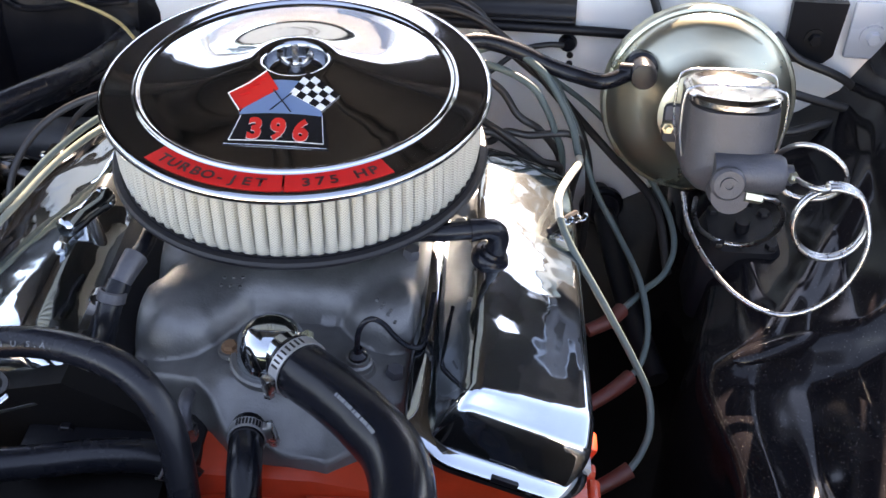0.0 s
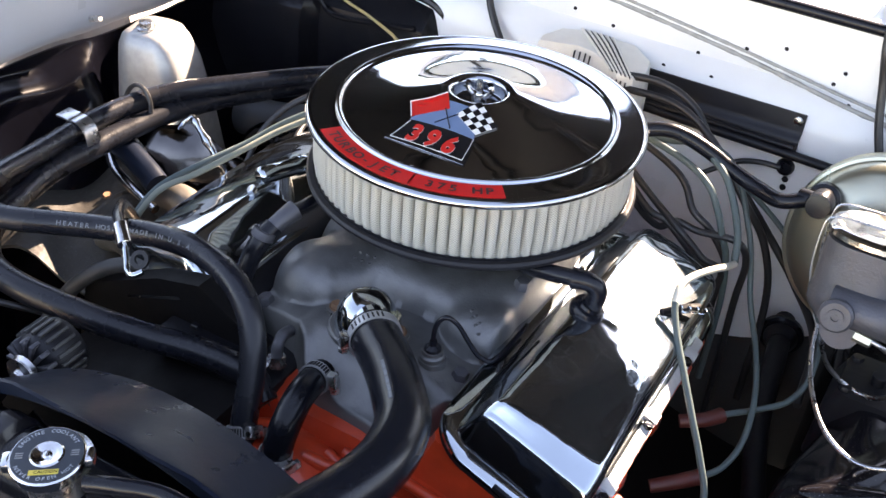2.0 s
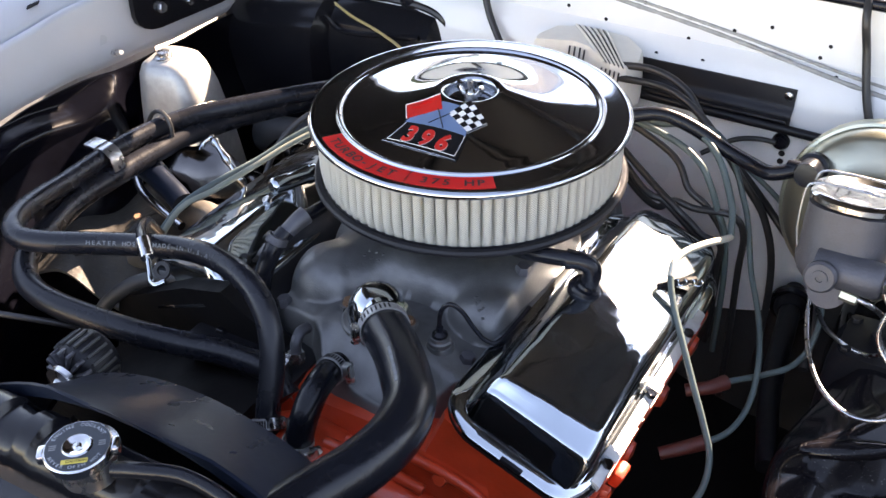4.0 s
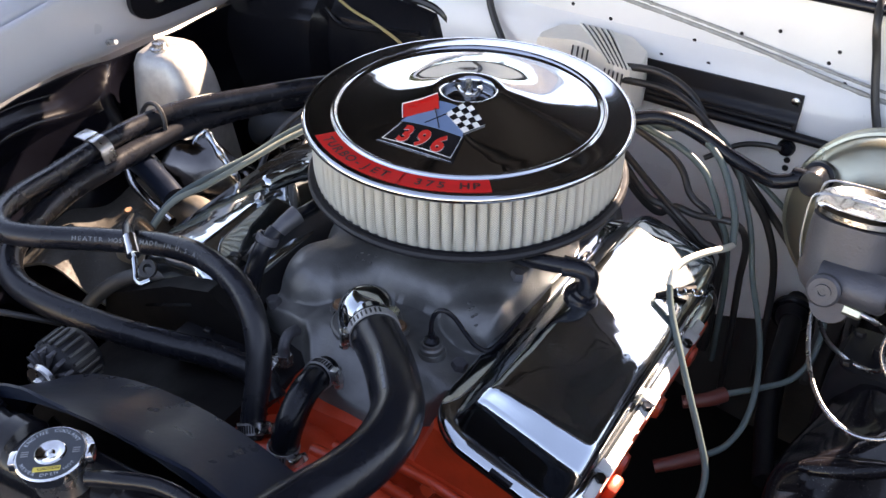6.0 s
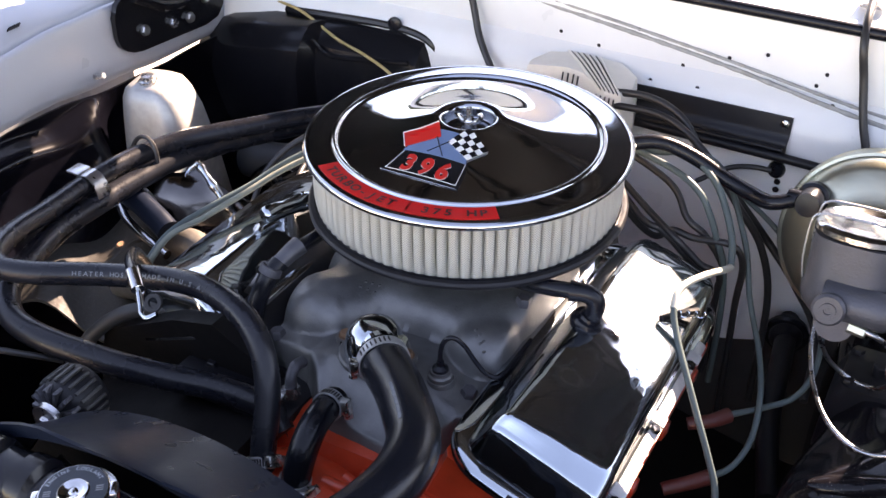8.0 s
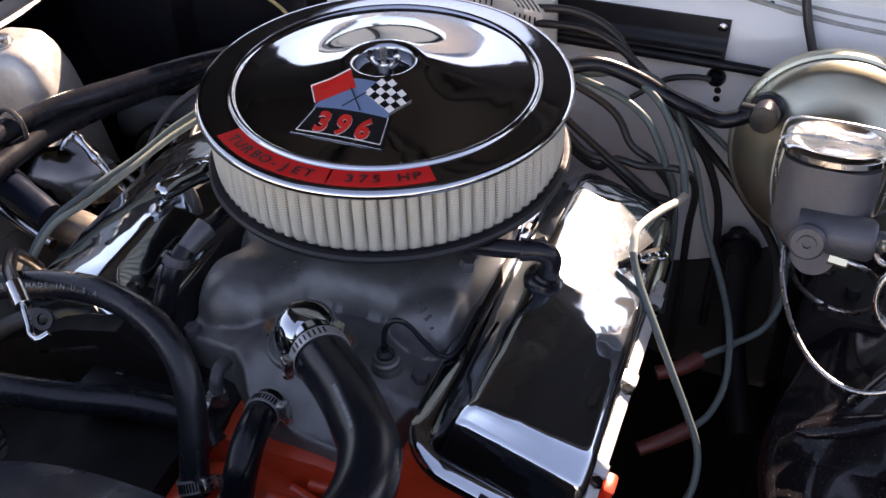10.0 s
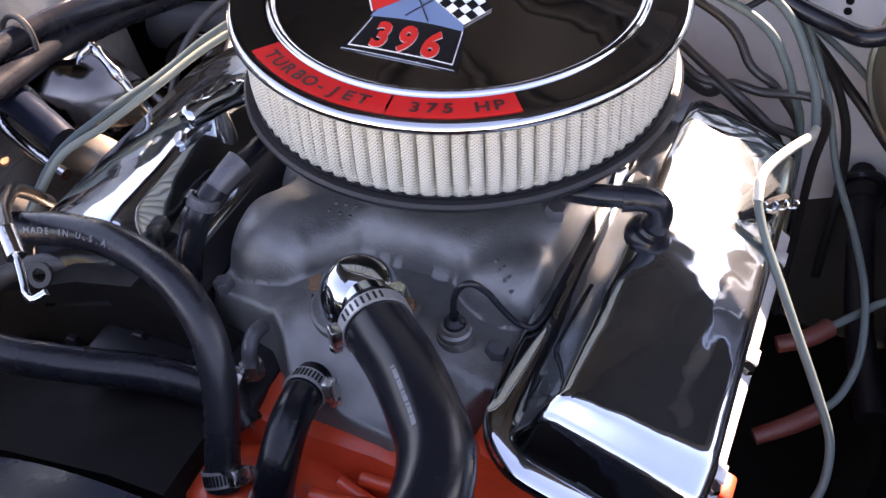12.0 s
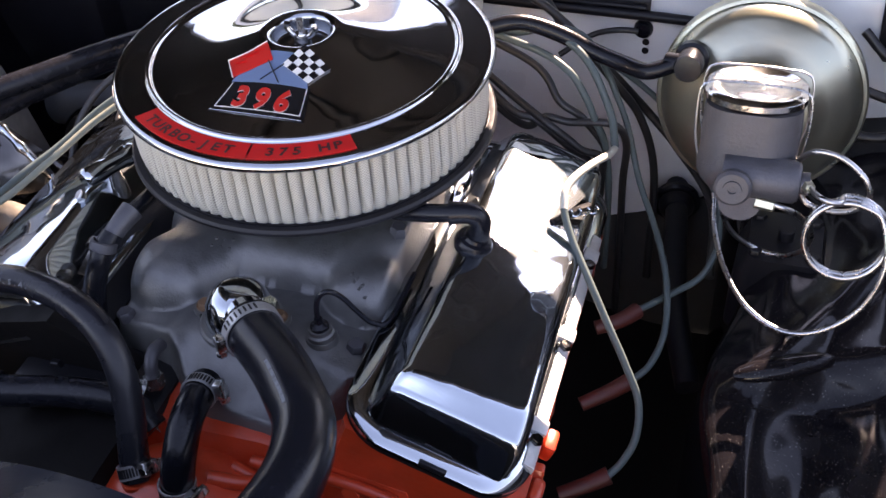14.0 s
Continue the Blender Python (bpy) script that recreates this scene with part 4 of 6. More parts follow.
part("base_pan", lathe([(0.06, 0.862), (0.12, 0.858), (0.150, 0.8595), (0.168, 0.864), (0.1745, 0.8655), (0.1765, 0.868), (0.1765, 0.8705), (0.1745, 0.873), (0.171, 0.8735), (0.150, 0.872)], None, 128), SATINBLACK, ac, "satin black base pan")
N = 88


def pleat(u, v):
    a = 2 * math.pi * u / (N * 10)
    s = abs(math.sin(math.pi * u / 10))
    low = 1 - ease(0.0, 0.26, v)
    k = 0.2 + 0.8 * ease(1.0, 0.86, v)
    r = 0.1695 - 0.009 * k * (1 - 0.55 * low) * (1 - s) ** (2.2 - 1.6 * low) - 0.002 * low
    return (r * math.cos(a), r * math.sin(a), 0.8725 + 0.0640 * v)


part("filter_element", sheet(pleat, range(N * 10 + 1), [0, 0.03, 0.06, 0.10, 0.14, 0.18, 0.22, 0.26, 0.5, 0.86, 0.93, 1.0]), GAUZE, ac, "white pleated gauze filter element", 60)
part("filter_band", lathe([(0.168, 0.8722), (0.1695, 0.8722), (0.1695, 0.8752), (0.168, 0.8752)], None, 128, close=True), RUBBER, ac)
lid = part("lid", lathe(LID + RIM[1:] + EDGE[1:], None, 160), LIDCHROME, ac, "domed chrome lid", 60)
part("stud", rod((0, 0, 0.950), (0, 0, 0.977), 0.0030, 12), STEEL, ac)
nut = part("wing_nut", lathe([(0.003, 0.951), (0.0085, 0.951), (0.0072, 0.960), (0.0055, 0.964), (0.003, 0.964)], None, 24), CHROME_SOFT, ac, "chrome wing nut")
for sx in (-1, 1):
    part("wing", tube([(sx * 0.006, 0, 0.960), (sx * 0.0105, 0, 0.963), (sx * 0.0140, 0, 0.968), (sx * 0.0132, 0, 0.9725)], 0.0030, 10), CHROME_SOFT, nut)


def draped(poly, mat, name, parent, lift, label="", div=10):
    """A thin foil of the outline poly (four corners, bilinear) laid on the lid."""
    a, b, c, d = [Vector((*p, 0)) for p in poly]

    def f(u, v):
        p = (a * (1 - u) + b * u) * (1 - v) + (d * (1 - u) + c * u) * v
        return (p.x, p.y, lid_z(p.x, p.y) + lift)
    return part(name, sheet(f, steps(0, 1, div), steps(0, 1, div), 0.0003), mat, parent, label, 70)


badge = draped([(-0.044, -0.1125), (0.046, -0.1125), (0.037, -0.072), (-0.036, -0.072)], LIDBLACK, "badge_plate", ac, 0.0008, "black badge plate with number and two flags")
draped([(-0.0365, -0.0765), (0.0355, -0.0745), (0.022, -0.040), (-0.022, -0.040)], BLUEFOIL, "blue_field", badge, 0.0014)
for a, b in (((-0.0395, -0.1075), (0.0405, -0.1065)), ((-0.0395, -0.1075), (-0.0345, -0.0775)), ((0.0405, -0.1065), (0.0350, -0.0745))):
    part("outline", tube([(a[0] + (b[0] - a[0]) * t, a[1] + (b[1] - a[1]) * t, lid_z(a[0] + (b[0] - a[0]) * t, a[1] + (b[1] - a[1]) * t) + 0.0012) for t in steps(0, 1, 8)], 0.0003, 6, 1), WHITEFOIL, badge)
part("outline", tube([(x, -0.1125 + 0.5 * x * x, lid_z(x, -0.1125) + 0.001) for x in steps(-0.043, 0.044, 10)], 0.00035, 6, 1), CHROME_SOFT, badge)


def num_place(x, y):
    X, Y = 0.000 + x * 0.80 - 0.05 * (y - 0.011), -0.1045 + y * 1.0
    return (X, Y, lid_z(X, Y) + 0.0017)


def num_back(x, y):
    X, Y, Z = num_place(x, y)
    return (X, Y, Z - 0.0005)


for ch, cx in (("3", -0.0245), ("9", 0.0), ("6", 0.0245)):
    digit = part("digit", letters(ch, 0.0325, lambda x, y, cx=cx: num_place(x + cx, y), 0.046), REDFOIL, badge, "red figure")
    part("digit_outline", letters(ch, 0.0325, lambda x, y, cx=cx: num_back(x + cx, y), 0.054), WHITEFOIL, digit, "silver outline")
flag = draped([(-0.037, -0.0725), (-0.006, -0.0505), (-0.020, -0.030), (-0.0505, -0.0515)], REDFOIL, "red_flag", badge, 0.0020, "red foil flag")
part("flag_emblem", merge(*[box(-0.006, 0.006, -0.0012, 0.0012, 0, 0.0004, 0, pose(x, y, lid_z(x, y) + 0.0026, 8, 0, 32)) for x, y in ((-0.034, -0.055), (-0.026, -0.045), (-0.022, -0.040), (-0.031, -0.048))]), BANDRED, flag)
for a, b in (((-0.037, -0.0725), (-0.0505, -0.0515)), ((-0.0505, -0.0515), (-0.034, -0.0425)), ((-0.034, -0.0425), (-0.020, -0.030))):
    part("flag_edge", tube([(*a, lid_z(*a) + 0.0024), (*b, lid_z(*b) + 0.0024)], 0.0006, 6, 4), WHITEFOIL, flag)
chk = draped([(0.004, -0.0545), (0.034, -0.0690), (0.0470, -0.0475), (0.0165, -0.029)], WHITEFOIL, "checkered_flag", badge, 0.0019, "black and white checkered flag")
c0, c1, c2, c3 = [Vector(p) for p in ((0.004, -0.0545), (0.034, -0.0690), (0.0470, -0.0475), (0.0165, -0.029))]
for i in range(5):
    for j in range(4):
        if (i + j) % 2:
            q = []
            for u, v in ((i / 5, j / 4), ((i + 1) / 5, j / 4), ((i + 1) / 5, (j + 1) / 4), (i / 5, (j + 1) / 4)):
                p = (c0 * (1 - u) + c1 * u) * (1 - v) + (c3 * (1 - u) + c2 * u) * v
                q.append((p.x, p.y))
            draped(q, LIDBLACK, "black_square", chk, 0.0023, "", 2)
for a, b in (((-0.010, -0.052), (0.008, -0.074)), ((0.006, -0.054), (-0.010, -0.073))):
    part("flag_pole", tube([(*a, lid_z(*a) + 0.0022), (*b, lid_z(*b) + 0.0018)], 0.0006, 6, 4), LIDBLACK, badge)


def band_f(u, v):
    a = radians(u)
    r = 0.1480 + 0.0215 * v
    return (r * math.cos(a), r * math.sin(a), lid_z(r, 0) + 0.0006)


band = part("decal_band", sheet(band_f, steps(-128, -52.5, 60), steps(0, 1, 4), 0.0003), BANDRED, ac, "red printed decal band", 70)
part("divider", sheet(band_f, [-84.6, -83.9], steps(0, 1, 4), 0.0006), BANDINK, band)
for body, c in (("TURBO-JET", -107.0), ("375 HP", -67.5)):
    bms = []
    step = 4.05
    for i, ch in enumerate(body):
        if ch == " ":
            continue
        a = c + (i - (len(body) - 1) / 2) * step
        m = pose(0, 0, 0, 0, 0, a) @ pose(0.1645, 0, lid_z(0.16, 0) + 0.0011, 0, 0, 90)
        bms.append(letters(ch, 0.0150, lambda x, y, m=m: tuple(m @ Vector((x * 1.0, y, 0))), 0.03))
    part("lettering", merge(*bms), BANDINK, band, "dark printed lettering")


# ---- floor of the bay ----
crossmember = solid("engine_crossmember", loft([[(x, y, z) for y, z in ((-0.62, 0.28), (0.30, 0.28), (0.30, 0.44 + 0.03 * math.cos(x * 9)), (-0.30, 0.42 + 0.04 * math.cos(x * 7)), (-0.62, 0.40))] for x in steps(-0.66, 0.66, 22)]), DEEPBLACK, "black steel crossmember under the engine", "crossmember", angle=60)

for x in (-0.44, -0.40, 0.36, 0.42, 0.47):
    part("bolt", hexbolt((x, -0.14, 0.425 + 0.04 * math.cos(x * 7)), (0, -0.1, 1), 0.011, 0.010), STEEL, crossmember)

# ---- hoses ----
rad_hose = thing("radiator_hose", "thick black rubber upper radiator hose", "hose", (0.06, -0.30, 0.83))
RH = [(0.026, -0.231, 0.817), (0.042, -0.247, 0.819), (0.068, -0.270, 0.823), (0.096, -0.300, 0.828), (0.122, -0.335, 0.832), (0.134, -0.380, 0.836), (0.130, -0.430, 0.840), (0.118, -0.480, 0.846), (0.108, -0.530, 0.852)]
part("hose", tube(RH, lambda t: 0.0245 - 0.0008 * math.exp(-((t - 0.05) / 0.02) ** 2), 28, 10), RUBBER, rad_hose)
worm_clamp(rad_hose, (0.033, -0.239, 0.818), (0.72, -0.68, 0.06), 0.0249, 0, 0.011)
rc = spline(RH, 12)
marks = []
for i in range(16):
    a, b = rc[30 + i], rc[31 + i]
    t = (b - a).normalized()
    side = t.cross(Vector((0, 0, 1))).normalized()
    n = (side * 0.45 + Vector((0, 0, 1)) * 0.85).normalized()
    x = n.cross(t)
    m = Matrix((( t.x, x.x, n.x, a.x + n.x * 0.0245), (t.y, x.y, n.y, a.y + n.y * 0.0245), (t.z, x.z, n.z, a.z + n.z * 0.0245), (0, 0, 0, 1)))
    marks.append(box(-0.0011, 0.0011 + 0.0006 * (i % 3), -0.0015, 0.0015, -0.0002, 0.0003, 0, m))
part("print_bar", merge(*marks), PRINT, rad_hose)

HH1 = [(-0.038, -0.352, 0.735), (-0.043, -0.340, 0.755), (-0.050, -0.320, 0.785), (-0.060, -0.303, 0.815), (-0.080, -0.288, 0.840), (-0.114, -0.274, 0.852), (-0.165, -0.262, 0.852), (-0.215, -0.260, 0.845), (-0.265, -0.270, 0.838), (-0.310, -0.288, 0.836), (-0.355, -0.310, 0.836), (-0.392, -0.318, 0.836), (-0.418, -0.300, 0.836),
       (-0.438, -0.256, 0.830), (-0.452, -0.190, 0.820), (-0.462, -0.120, 0.815), (-0.463, -0.065, 0.812), (-0.455, -0.015, 0.811), (-0.432, 0.035, 0.811), (-0.385, 0.092, 0.812), (-0.335, 0.155, 0.812), (-0.29, 0.24, 0.80), (-0.27, 0.34, 0.79)]
heater_1 = thing("heater_hose", "black rubber heater hose with white print and a steel clamp", "hose", HH1[0], "heater hoses")
part("hose", tube(HH1, 0.0128, 18, 8), RUBBER_MATTE, heater_1)
worm_clamp(heater_1, (-0.041, -0.347, 0.742), (-0.45, 0.6, 0.9), 0.0132, 0, 0.012)
hc = spline(HH1, 40)


def on_hose(body, size, start, stretch=1.0):
    """Print along the top front of the heater hose."""
    bms = []
    i = start
    for ch in body:
        a, b = hc[i], hc[i - 2]
        t = (b - a).normalized()
        n = (Vector((0.25, -0.75, 0.6)) - t * Vector((0.25, -0.75, 0.6)).dot(t)).normalized()
        y = n.cross(t)
        m = Matrix(((t.x, y.x, n.x, a.x + n.x * 0.0131), (t.y, y.y, n.y, a.y + n.y * 0.0131), (t.z, y.z, n.z, a.z + n.z * 0.0131), (0, 0, 0, 1)))
        if ch != " ":
            bms.append(letters(ch, size, lambda x, yy, m=m: tuple(m @ Vector((x * stretch, yy - size * 0.35, 0)))))
        run = 0.0
        while run < size * 0.72 * stretch and i > 2:
            run += (hc[i] - hc[i - 1]).length
            i -= 1
    return merge(*bms)


part("hose_print", on_hose("HEATER HOSE", 0.0066, 360, 1.15), PRINT, heater_1, "faded white print")
part("hose_print", on_hose("MADE IN U.S.A.", 0.0066, 294, 1.15), PRINT, heater_1, "faded white print")

HH2 = [(-0.050, -0.300, 0.735), (-0.076, -0.290, 0.752), (-0.123, -0.300, 0.764), (-0.169, -0.315, 0.770), (-0.219, -0.330, 0.776), (-0.274, -0.339, 0.781), (-0.326, -0.344, 0.786), (-0.367, -0.338, 0.790), (-0.395, -0.318, 0.796), (-0.412, -0.288, 0.800),
       (-0.424, -0.250, 0.799), (-0.443, -0.186, 0.795), (-0.448, -0.121, 0.791), (-0.446, -0.060, 0.790), (-0.436, 0.007, 0.790), (-0.403, 0.085, 0.790), (-0.352, 0.162, 0.790), (-0.31, 0.25, 0.775), (-0.295, 0.34, 0.765)]
heater_2 = thing("heater_hose", "thick black heater hose looping over the wheel well", "hose", HH2[0], "heater hoses")
part("hose", tube(HH2, lambda t: 0.0140, 18, 8), RUBBER_MATTE, heater_2)
worm_clamp(heater_2, (-0.072, -0.291, 0.750), (-0.7, -0.15, 0.35), 0.0144, 0)

clip = thing("hose_clip", "bent steel clip holding two heater hoses", "hose clip", (-0.456, -0.117, 0.79))
part("strap", sheet(lambda u, v: (-0.4555 + 0.020 * math.cos(radians(u)) - 0.003, -0.117 + v, 0.8035 + 0.027 * math.sin(radians(u))), steps(-120, 160, 20), [-0.010, 0.010], 0.0015), STEEL, clip)
part("tab", box(-0.485, -0.465, -0.128, -0.106, 0.828, 0.831, 0.001, None), STEEL, clip)
tie = solid("cable_tie", tube([(-0.458 + 0.021 * math.cos(a), -0.022 + 0.006 * math.sin(a), 0.801 + 0.030 * math.sin(a)) for a in steps(0, 2 * math.pi, 18)], 0.003, 8, 3), BLACKWIRE, "black cable tie round two heater hoses", "cable tie")

bypass = thing("bypass_hose", "short black coolant bypass hose with two clamps", "hose", (0.001, -0.354, 0.73))
BY = [(0.001, -0.354, 0.730), (0.003, -0.350, 0.752), (0.004, -0.338, 0.772), (0.001, -0.315, 0.783), (-0.003, -0.290, 0.781), (-0.006, -0.268, 0.774)]
part("hose", tube(BY, 0.0142, 18, 8), RUBBER, bypass)
worm_clamp(bypass, (0.0015, -0.353, 0.740), (0.05, 0.1, 1), 0.0146, 0)
worm_clamp(bypass, (-0.0035, -0.283, 0.780), (-0.1, 0.95, -0.2), 0.0146, 0)

fitting = thing("pipe_fitting", "small steel pipe fitting on the manifold front", "pipe fitting", (-0.058, -0.262, 0.765))
part("elbow", tube([(-0.060, -0.245, 0.785), (-0.060, -0.258, 0.788), (-0.059, -0.268, 0.780), (-0.057, -0.272, 0.762)], 0.0060, 14), CASTIRON, fitting)
part("nut", lathe([(0, 0), (0.009, 0), (0.009, 0.012), (0, 0.012)], aim((-0.058, -0.270, 0.772), (-0.057, -0.272, 0.762)), 6), STEEL, fitting)

pcv = thing("breather_hose", "black breather hose with an elbow into the valve cover", "hose", (0.15, -0.10, 0.86))
PCV = [(0.085, -0.080, 0.838), (0.112, -0.094, 0.849), (0.140, -0.101, 0.8565), (0.165, -0.098, 0.8585), (0.180, -0.093, 0.8575), (0.1890, -0.090, 0.852), (0.1915, -0.0905, 0.843), (0.189, -0.092, 0.832), (0.185, -0.0935, 0.818)]
part("hose", tube(PCV[:5], 0.0085, 16, 12), RUBBER, pcv)
part("elbow", tube(PCV[3:], lambda t: 0.0098 + 0.0012 * math.exp(-(t / 0.08) ** 2), 18, 12), RUBBER, pcv)
part("elbow_web", loft([[(0.193 + d * 0.2, -0.094 + d, 0.848), (0.199 + d * 0.2, -0.093 + d, 0.838), (0.196 + d * 0.2, -0.090 + d, 0.830), (0.190 + d * 0.2, -0.090 + d, 0.836)] for d in (0.0, 0.003)]), RUBBER, pcv)
part("grommet", lathe([(0.0, -0.012), (0.0160, -0.012), (0.0175, -0.008), (0.0178, -0.003), (0.0155, 0.001), (0.0118, 0.002), (0.0105, 0.005), (0, 0.005)], aim((0.1865, -0.093, 0.8285), (0.2085, -0.090, 0.888)), 32), RUBBER, pcv)

# passenger-side valve cover fittings
breather = thing("breather_tube", "chrome breather tube lying on the valve cover", "breather", (-0.187, -0.081, 0.825))
OC = aim((-0.199, -0.110, 0.843), (-0.177, -0.056, 0.841))
part("barrel", lathe([(0, -0.003), (0.007, -0.003), (0.0095, -0.001), (0.0105, 0.003), (0.0105, 0.020), (0.0098, 0.022), (0.0098, 0.042), (0.0112, 0.045), (0.0112, 0.056), (0.0095, 0.059), (0, 0.060)], OC, 36), CHROME, breather)
part("foot", lathe([(0.013, 0.802), (0.011, 0.820), (0.008, 0.838)], pose(-0.188, -0.084, 0), 24), CHROME_SOFT, breather)
for k in range(4):
    part("rivet", rod(OC @ Vector((0.0105 * math.cos(k * 1.57), 0.0105 * math.sin(k * 1.57), 0.050)), OC @ Vector((0.0130 * math.cos(k * 1.57), 0.0130 * math.sin(k * 1.57), 0.050)), 0.0020, 10), CHROME, breather)
part("bolt", hexbolt((-0.203, -0.117, 0.826), (-0.4, -0.5, 0.75), 0.0058, 0.006), CHROME_SOFT, breather)
side_hose = thing("vacuum_hose", "black hose on a plastic elbow beside the chrome cover", "hose", (-0.13, -0.20, 0.80))
part("elbow", tube([(-0.119, -0.156, 0.856), (-0.123, -0.168, 0.852), (-0.129, -0.182, 0.844)], lambda t: 0.0110 - 0.002 * t, 14), CASTIRON, side_hose, "grey metal connector")
part("feed", tube([(-0.119, -0.158, 0.855), (-0.117, -0.140, 0.853), (-0.119, -0.115, 0.848), (-0.125, -0.08, 0.84)], 0.0075, 12), RUBBER, side_hose)
part("hose", tube([(-0.128, -0.180, 0.846), (-0.134, -0.198, 0.832), (-0.140, -0.215, 0.80), (-0.142, -0.225, 0.75), (-0.140, -0.23, 0.70)], 0.0105, 14), RUBBER, side_hose)
part("ferrule", lathe([(0.0104, -0.005), (0.0122, -0.004), (0.0122, 0.004), (0.0104, 0.005)], aim((-0.1315, -0.193, 0.842), (-0.136, -0.205, 0.822)), 28, close=True), CASTIRON, side_hose, "dull grey ferrule")
bracket = thing("hose_strap", "bent dull steel strap holding the vacuum hose", "strap", (-0.140, -0.178, 0.82))
part("strap", sheet(lambda u, v: (-0.139 + 0.0145 * math.cos(radians(u)) + 0.3 * v, -0.186 + v - 0.006 * math.sin(radians(u)), 0.832 + 0.0145 * math.sin(radians(u)) + 0.5 * v), steps(60, 215, 16), [-0.003, 0.0, 0.003], 0.0012), DARKCHROME, bracket)
part("tail", sheet(lambda u, v: (-0.152 - 0.010 * u + v, -0.184 - 0.016 * u, 0.826 - 0.020 * u), steps(0, 1, 4), [-0.004, 0.004], 0.0012), DARKCHROME, bracket)

lead = thing("battery_lead", "black cable ending in a bare steel hook", "cable", (-0.19, -0.31, 0.86))
part("cable", tube([(-0.345, -0.15, 0.74), (-0.318, -0.188, 0.790), (-0.292, -0.222, 0.830), (-0.268, -0.248, 0.852), (-0.243, -0.277, 0.868), (-0.220, -0.298, 0.8745)], 0.0062, 12), RUBBER, lead)
part("sleeve", rod((-0.220, -0.298, 0.877), (-0.202, -0.312, 0.868), 0.0072, 14), CHROME_SOFT, lead)
part("hook", tube([(-0.203, -0.311, 0.868), (-0.192, -0.322, 0.860), (-0.184, -0.330, 0.856), (-0.174, -0.334, 0.858), (-0.166, -0.328, 0.862)], 0.0030, 10), CHROME, lead)
part("eye", lathe([(0.005, -0.002), (0.009, -0.002), (0.009, 0.002), (0.005, 0.002)], aim((-0.178, -0.318, 0.865), (-0.16, -0.40, 0.93)), 20, close=True), SATINBLACK, lead)

# exhaust header, tower and dusty frame on the passenger side
header = thing("exhaust_header", "dull chrome exhaust header with heat-stained tubes", "exhaust header", (-0.36, 0.0, 0.66))
for i in range(4):
    y = -0.165 + 0.095 * i
    part("tube", tube([(-0.318, y, 0.715), (-0.352, y + 0.006, 0.722), (-0.385, y + 0.016, 0.712), (-0.412, y + 0.03, 0.675), (-0.42, y + 0.05, 0.60), (-0.41, 0.06, 0.50)], 0.021, 16), DARKCHROME if i > 1 else PALERUST, header)
part("flange", box(-0.326, -0.316, -0.20, 0.16, 0.690, 0.742, 0.003, None), RUST, header)
for i in range(5):
    part("flange_bolt", hexbolt((-0.327, -0.185 + 0.083 * i, 0.728), (-1, 0, 0.35), 0.007, 0.009), CHROME_SOFT, header)
def shield_f(u, v):
    a, b, c, d = Vector((-0.545, 0.12, 0.738)), Vector((-0.355, 0.036, 0.732)), Vector((-0.372, -0.048, 0.724)), Vector((-0.478, -0.022, 0.738))
    p = (a * (1 - u) + b * u) * (1 - v) + (d * (1 - u) + c * u) * v
    return (p.x, p.y, p.z + 0.010 * math.sin(u * 5 + v * 2) * math.sin(v * 6) - 0.016 * math.exp(-((v - 0.45) / 0.2) ** 2))


shield = solid("heat_shield", sheet(shield_f, steps(0, 1, 24), steps(0, 1, 16), 0.0015), DARKCHROME, "crumpled dark metal heat shield beside the hoses", "heat shield", angle=60)
ROD = [Vector(p) for p in ((-0.402, 0.014, 0.792), (-0.390, 0.009, 0.786), (-0.372, 0.004, 0.772), (-0.355, 0.001, 0.755), (-0.338, 0.0, 0.737))]
part("rolled_edge", tube(ROD, lambda t: 0.0042 + 0.0024 * math.sin(t * 9.5) ** 4, 12, 10), CHROME, shield, "bright chrome rolled edge")
part("rolled_edge", tube([ROD[0], Vector((-0.412, 0.006, 0.782)), Vector((-0.408, -0.006, 0.774)), Vector((-0.398, -0.008, 0.770))], 0.0042, 10), CHROME, shield, "bright chrome rolled edge")
part("drum", sheet(lambda u, v: tuple(ROD[0].lerp(ROD[-1], u) + Vector((-0.060, -0.050, -0.012)) * v + Vector((0.2, -0.1, 0.95)) * (0.016 * math.sin(math.pi * u)) - Vector((0, 0, 0.004 + 0.004 * math.sin(v * 7)))), steps(0, 1, 16), steps(0, 1, 10), 0.002), DARKCHROME, shield, "dark tarnished metal sleeve")
part("tab", loft([[(x, y, z + d) for x, y, z in ((-0.462, 0.040, 0.768), (-0.440, 0.006, 0.760), (-0.424, 0.014, 0.764), (-0.430, 0.036, 0.770))] for d in (0.0, 0.002)]), CASTSILVER, shield, "pale bare metal tab")
solid("grey_duct", tube([(-0.47, 0.195, 0.690), (-0.43, 0.198, 0.700), (-0.36, 0.200, 0.712), (-0.30, 0.200, 0.722), (-0.24, 0.20, 0.730)], lambda t: 0.026 + 0.002 * math.sin(t * 14), 24), DUCT, "smooth grey-blue duct behind the spark plug wires", "duct")
frame_apron = solid("frame_apron", sheet(lambda u, v: (-0.540 + 0.19 * v, u, 0.700 - 0.07 * (v - 0.4) ** 2 - 0.5 * (u + 0.10) ** 2 + 0.008 * math.sin(u * 38 + v * 9)), steps(-0.22, 0.04, 32), steps(0, 1, 14), Vector((0, 0, -0.004))), DUSTY, "dirty brown inner apron under the heater hoses", "apron", angle=60)
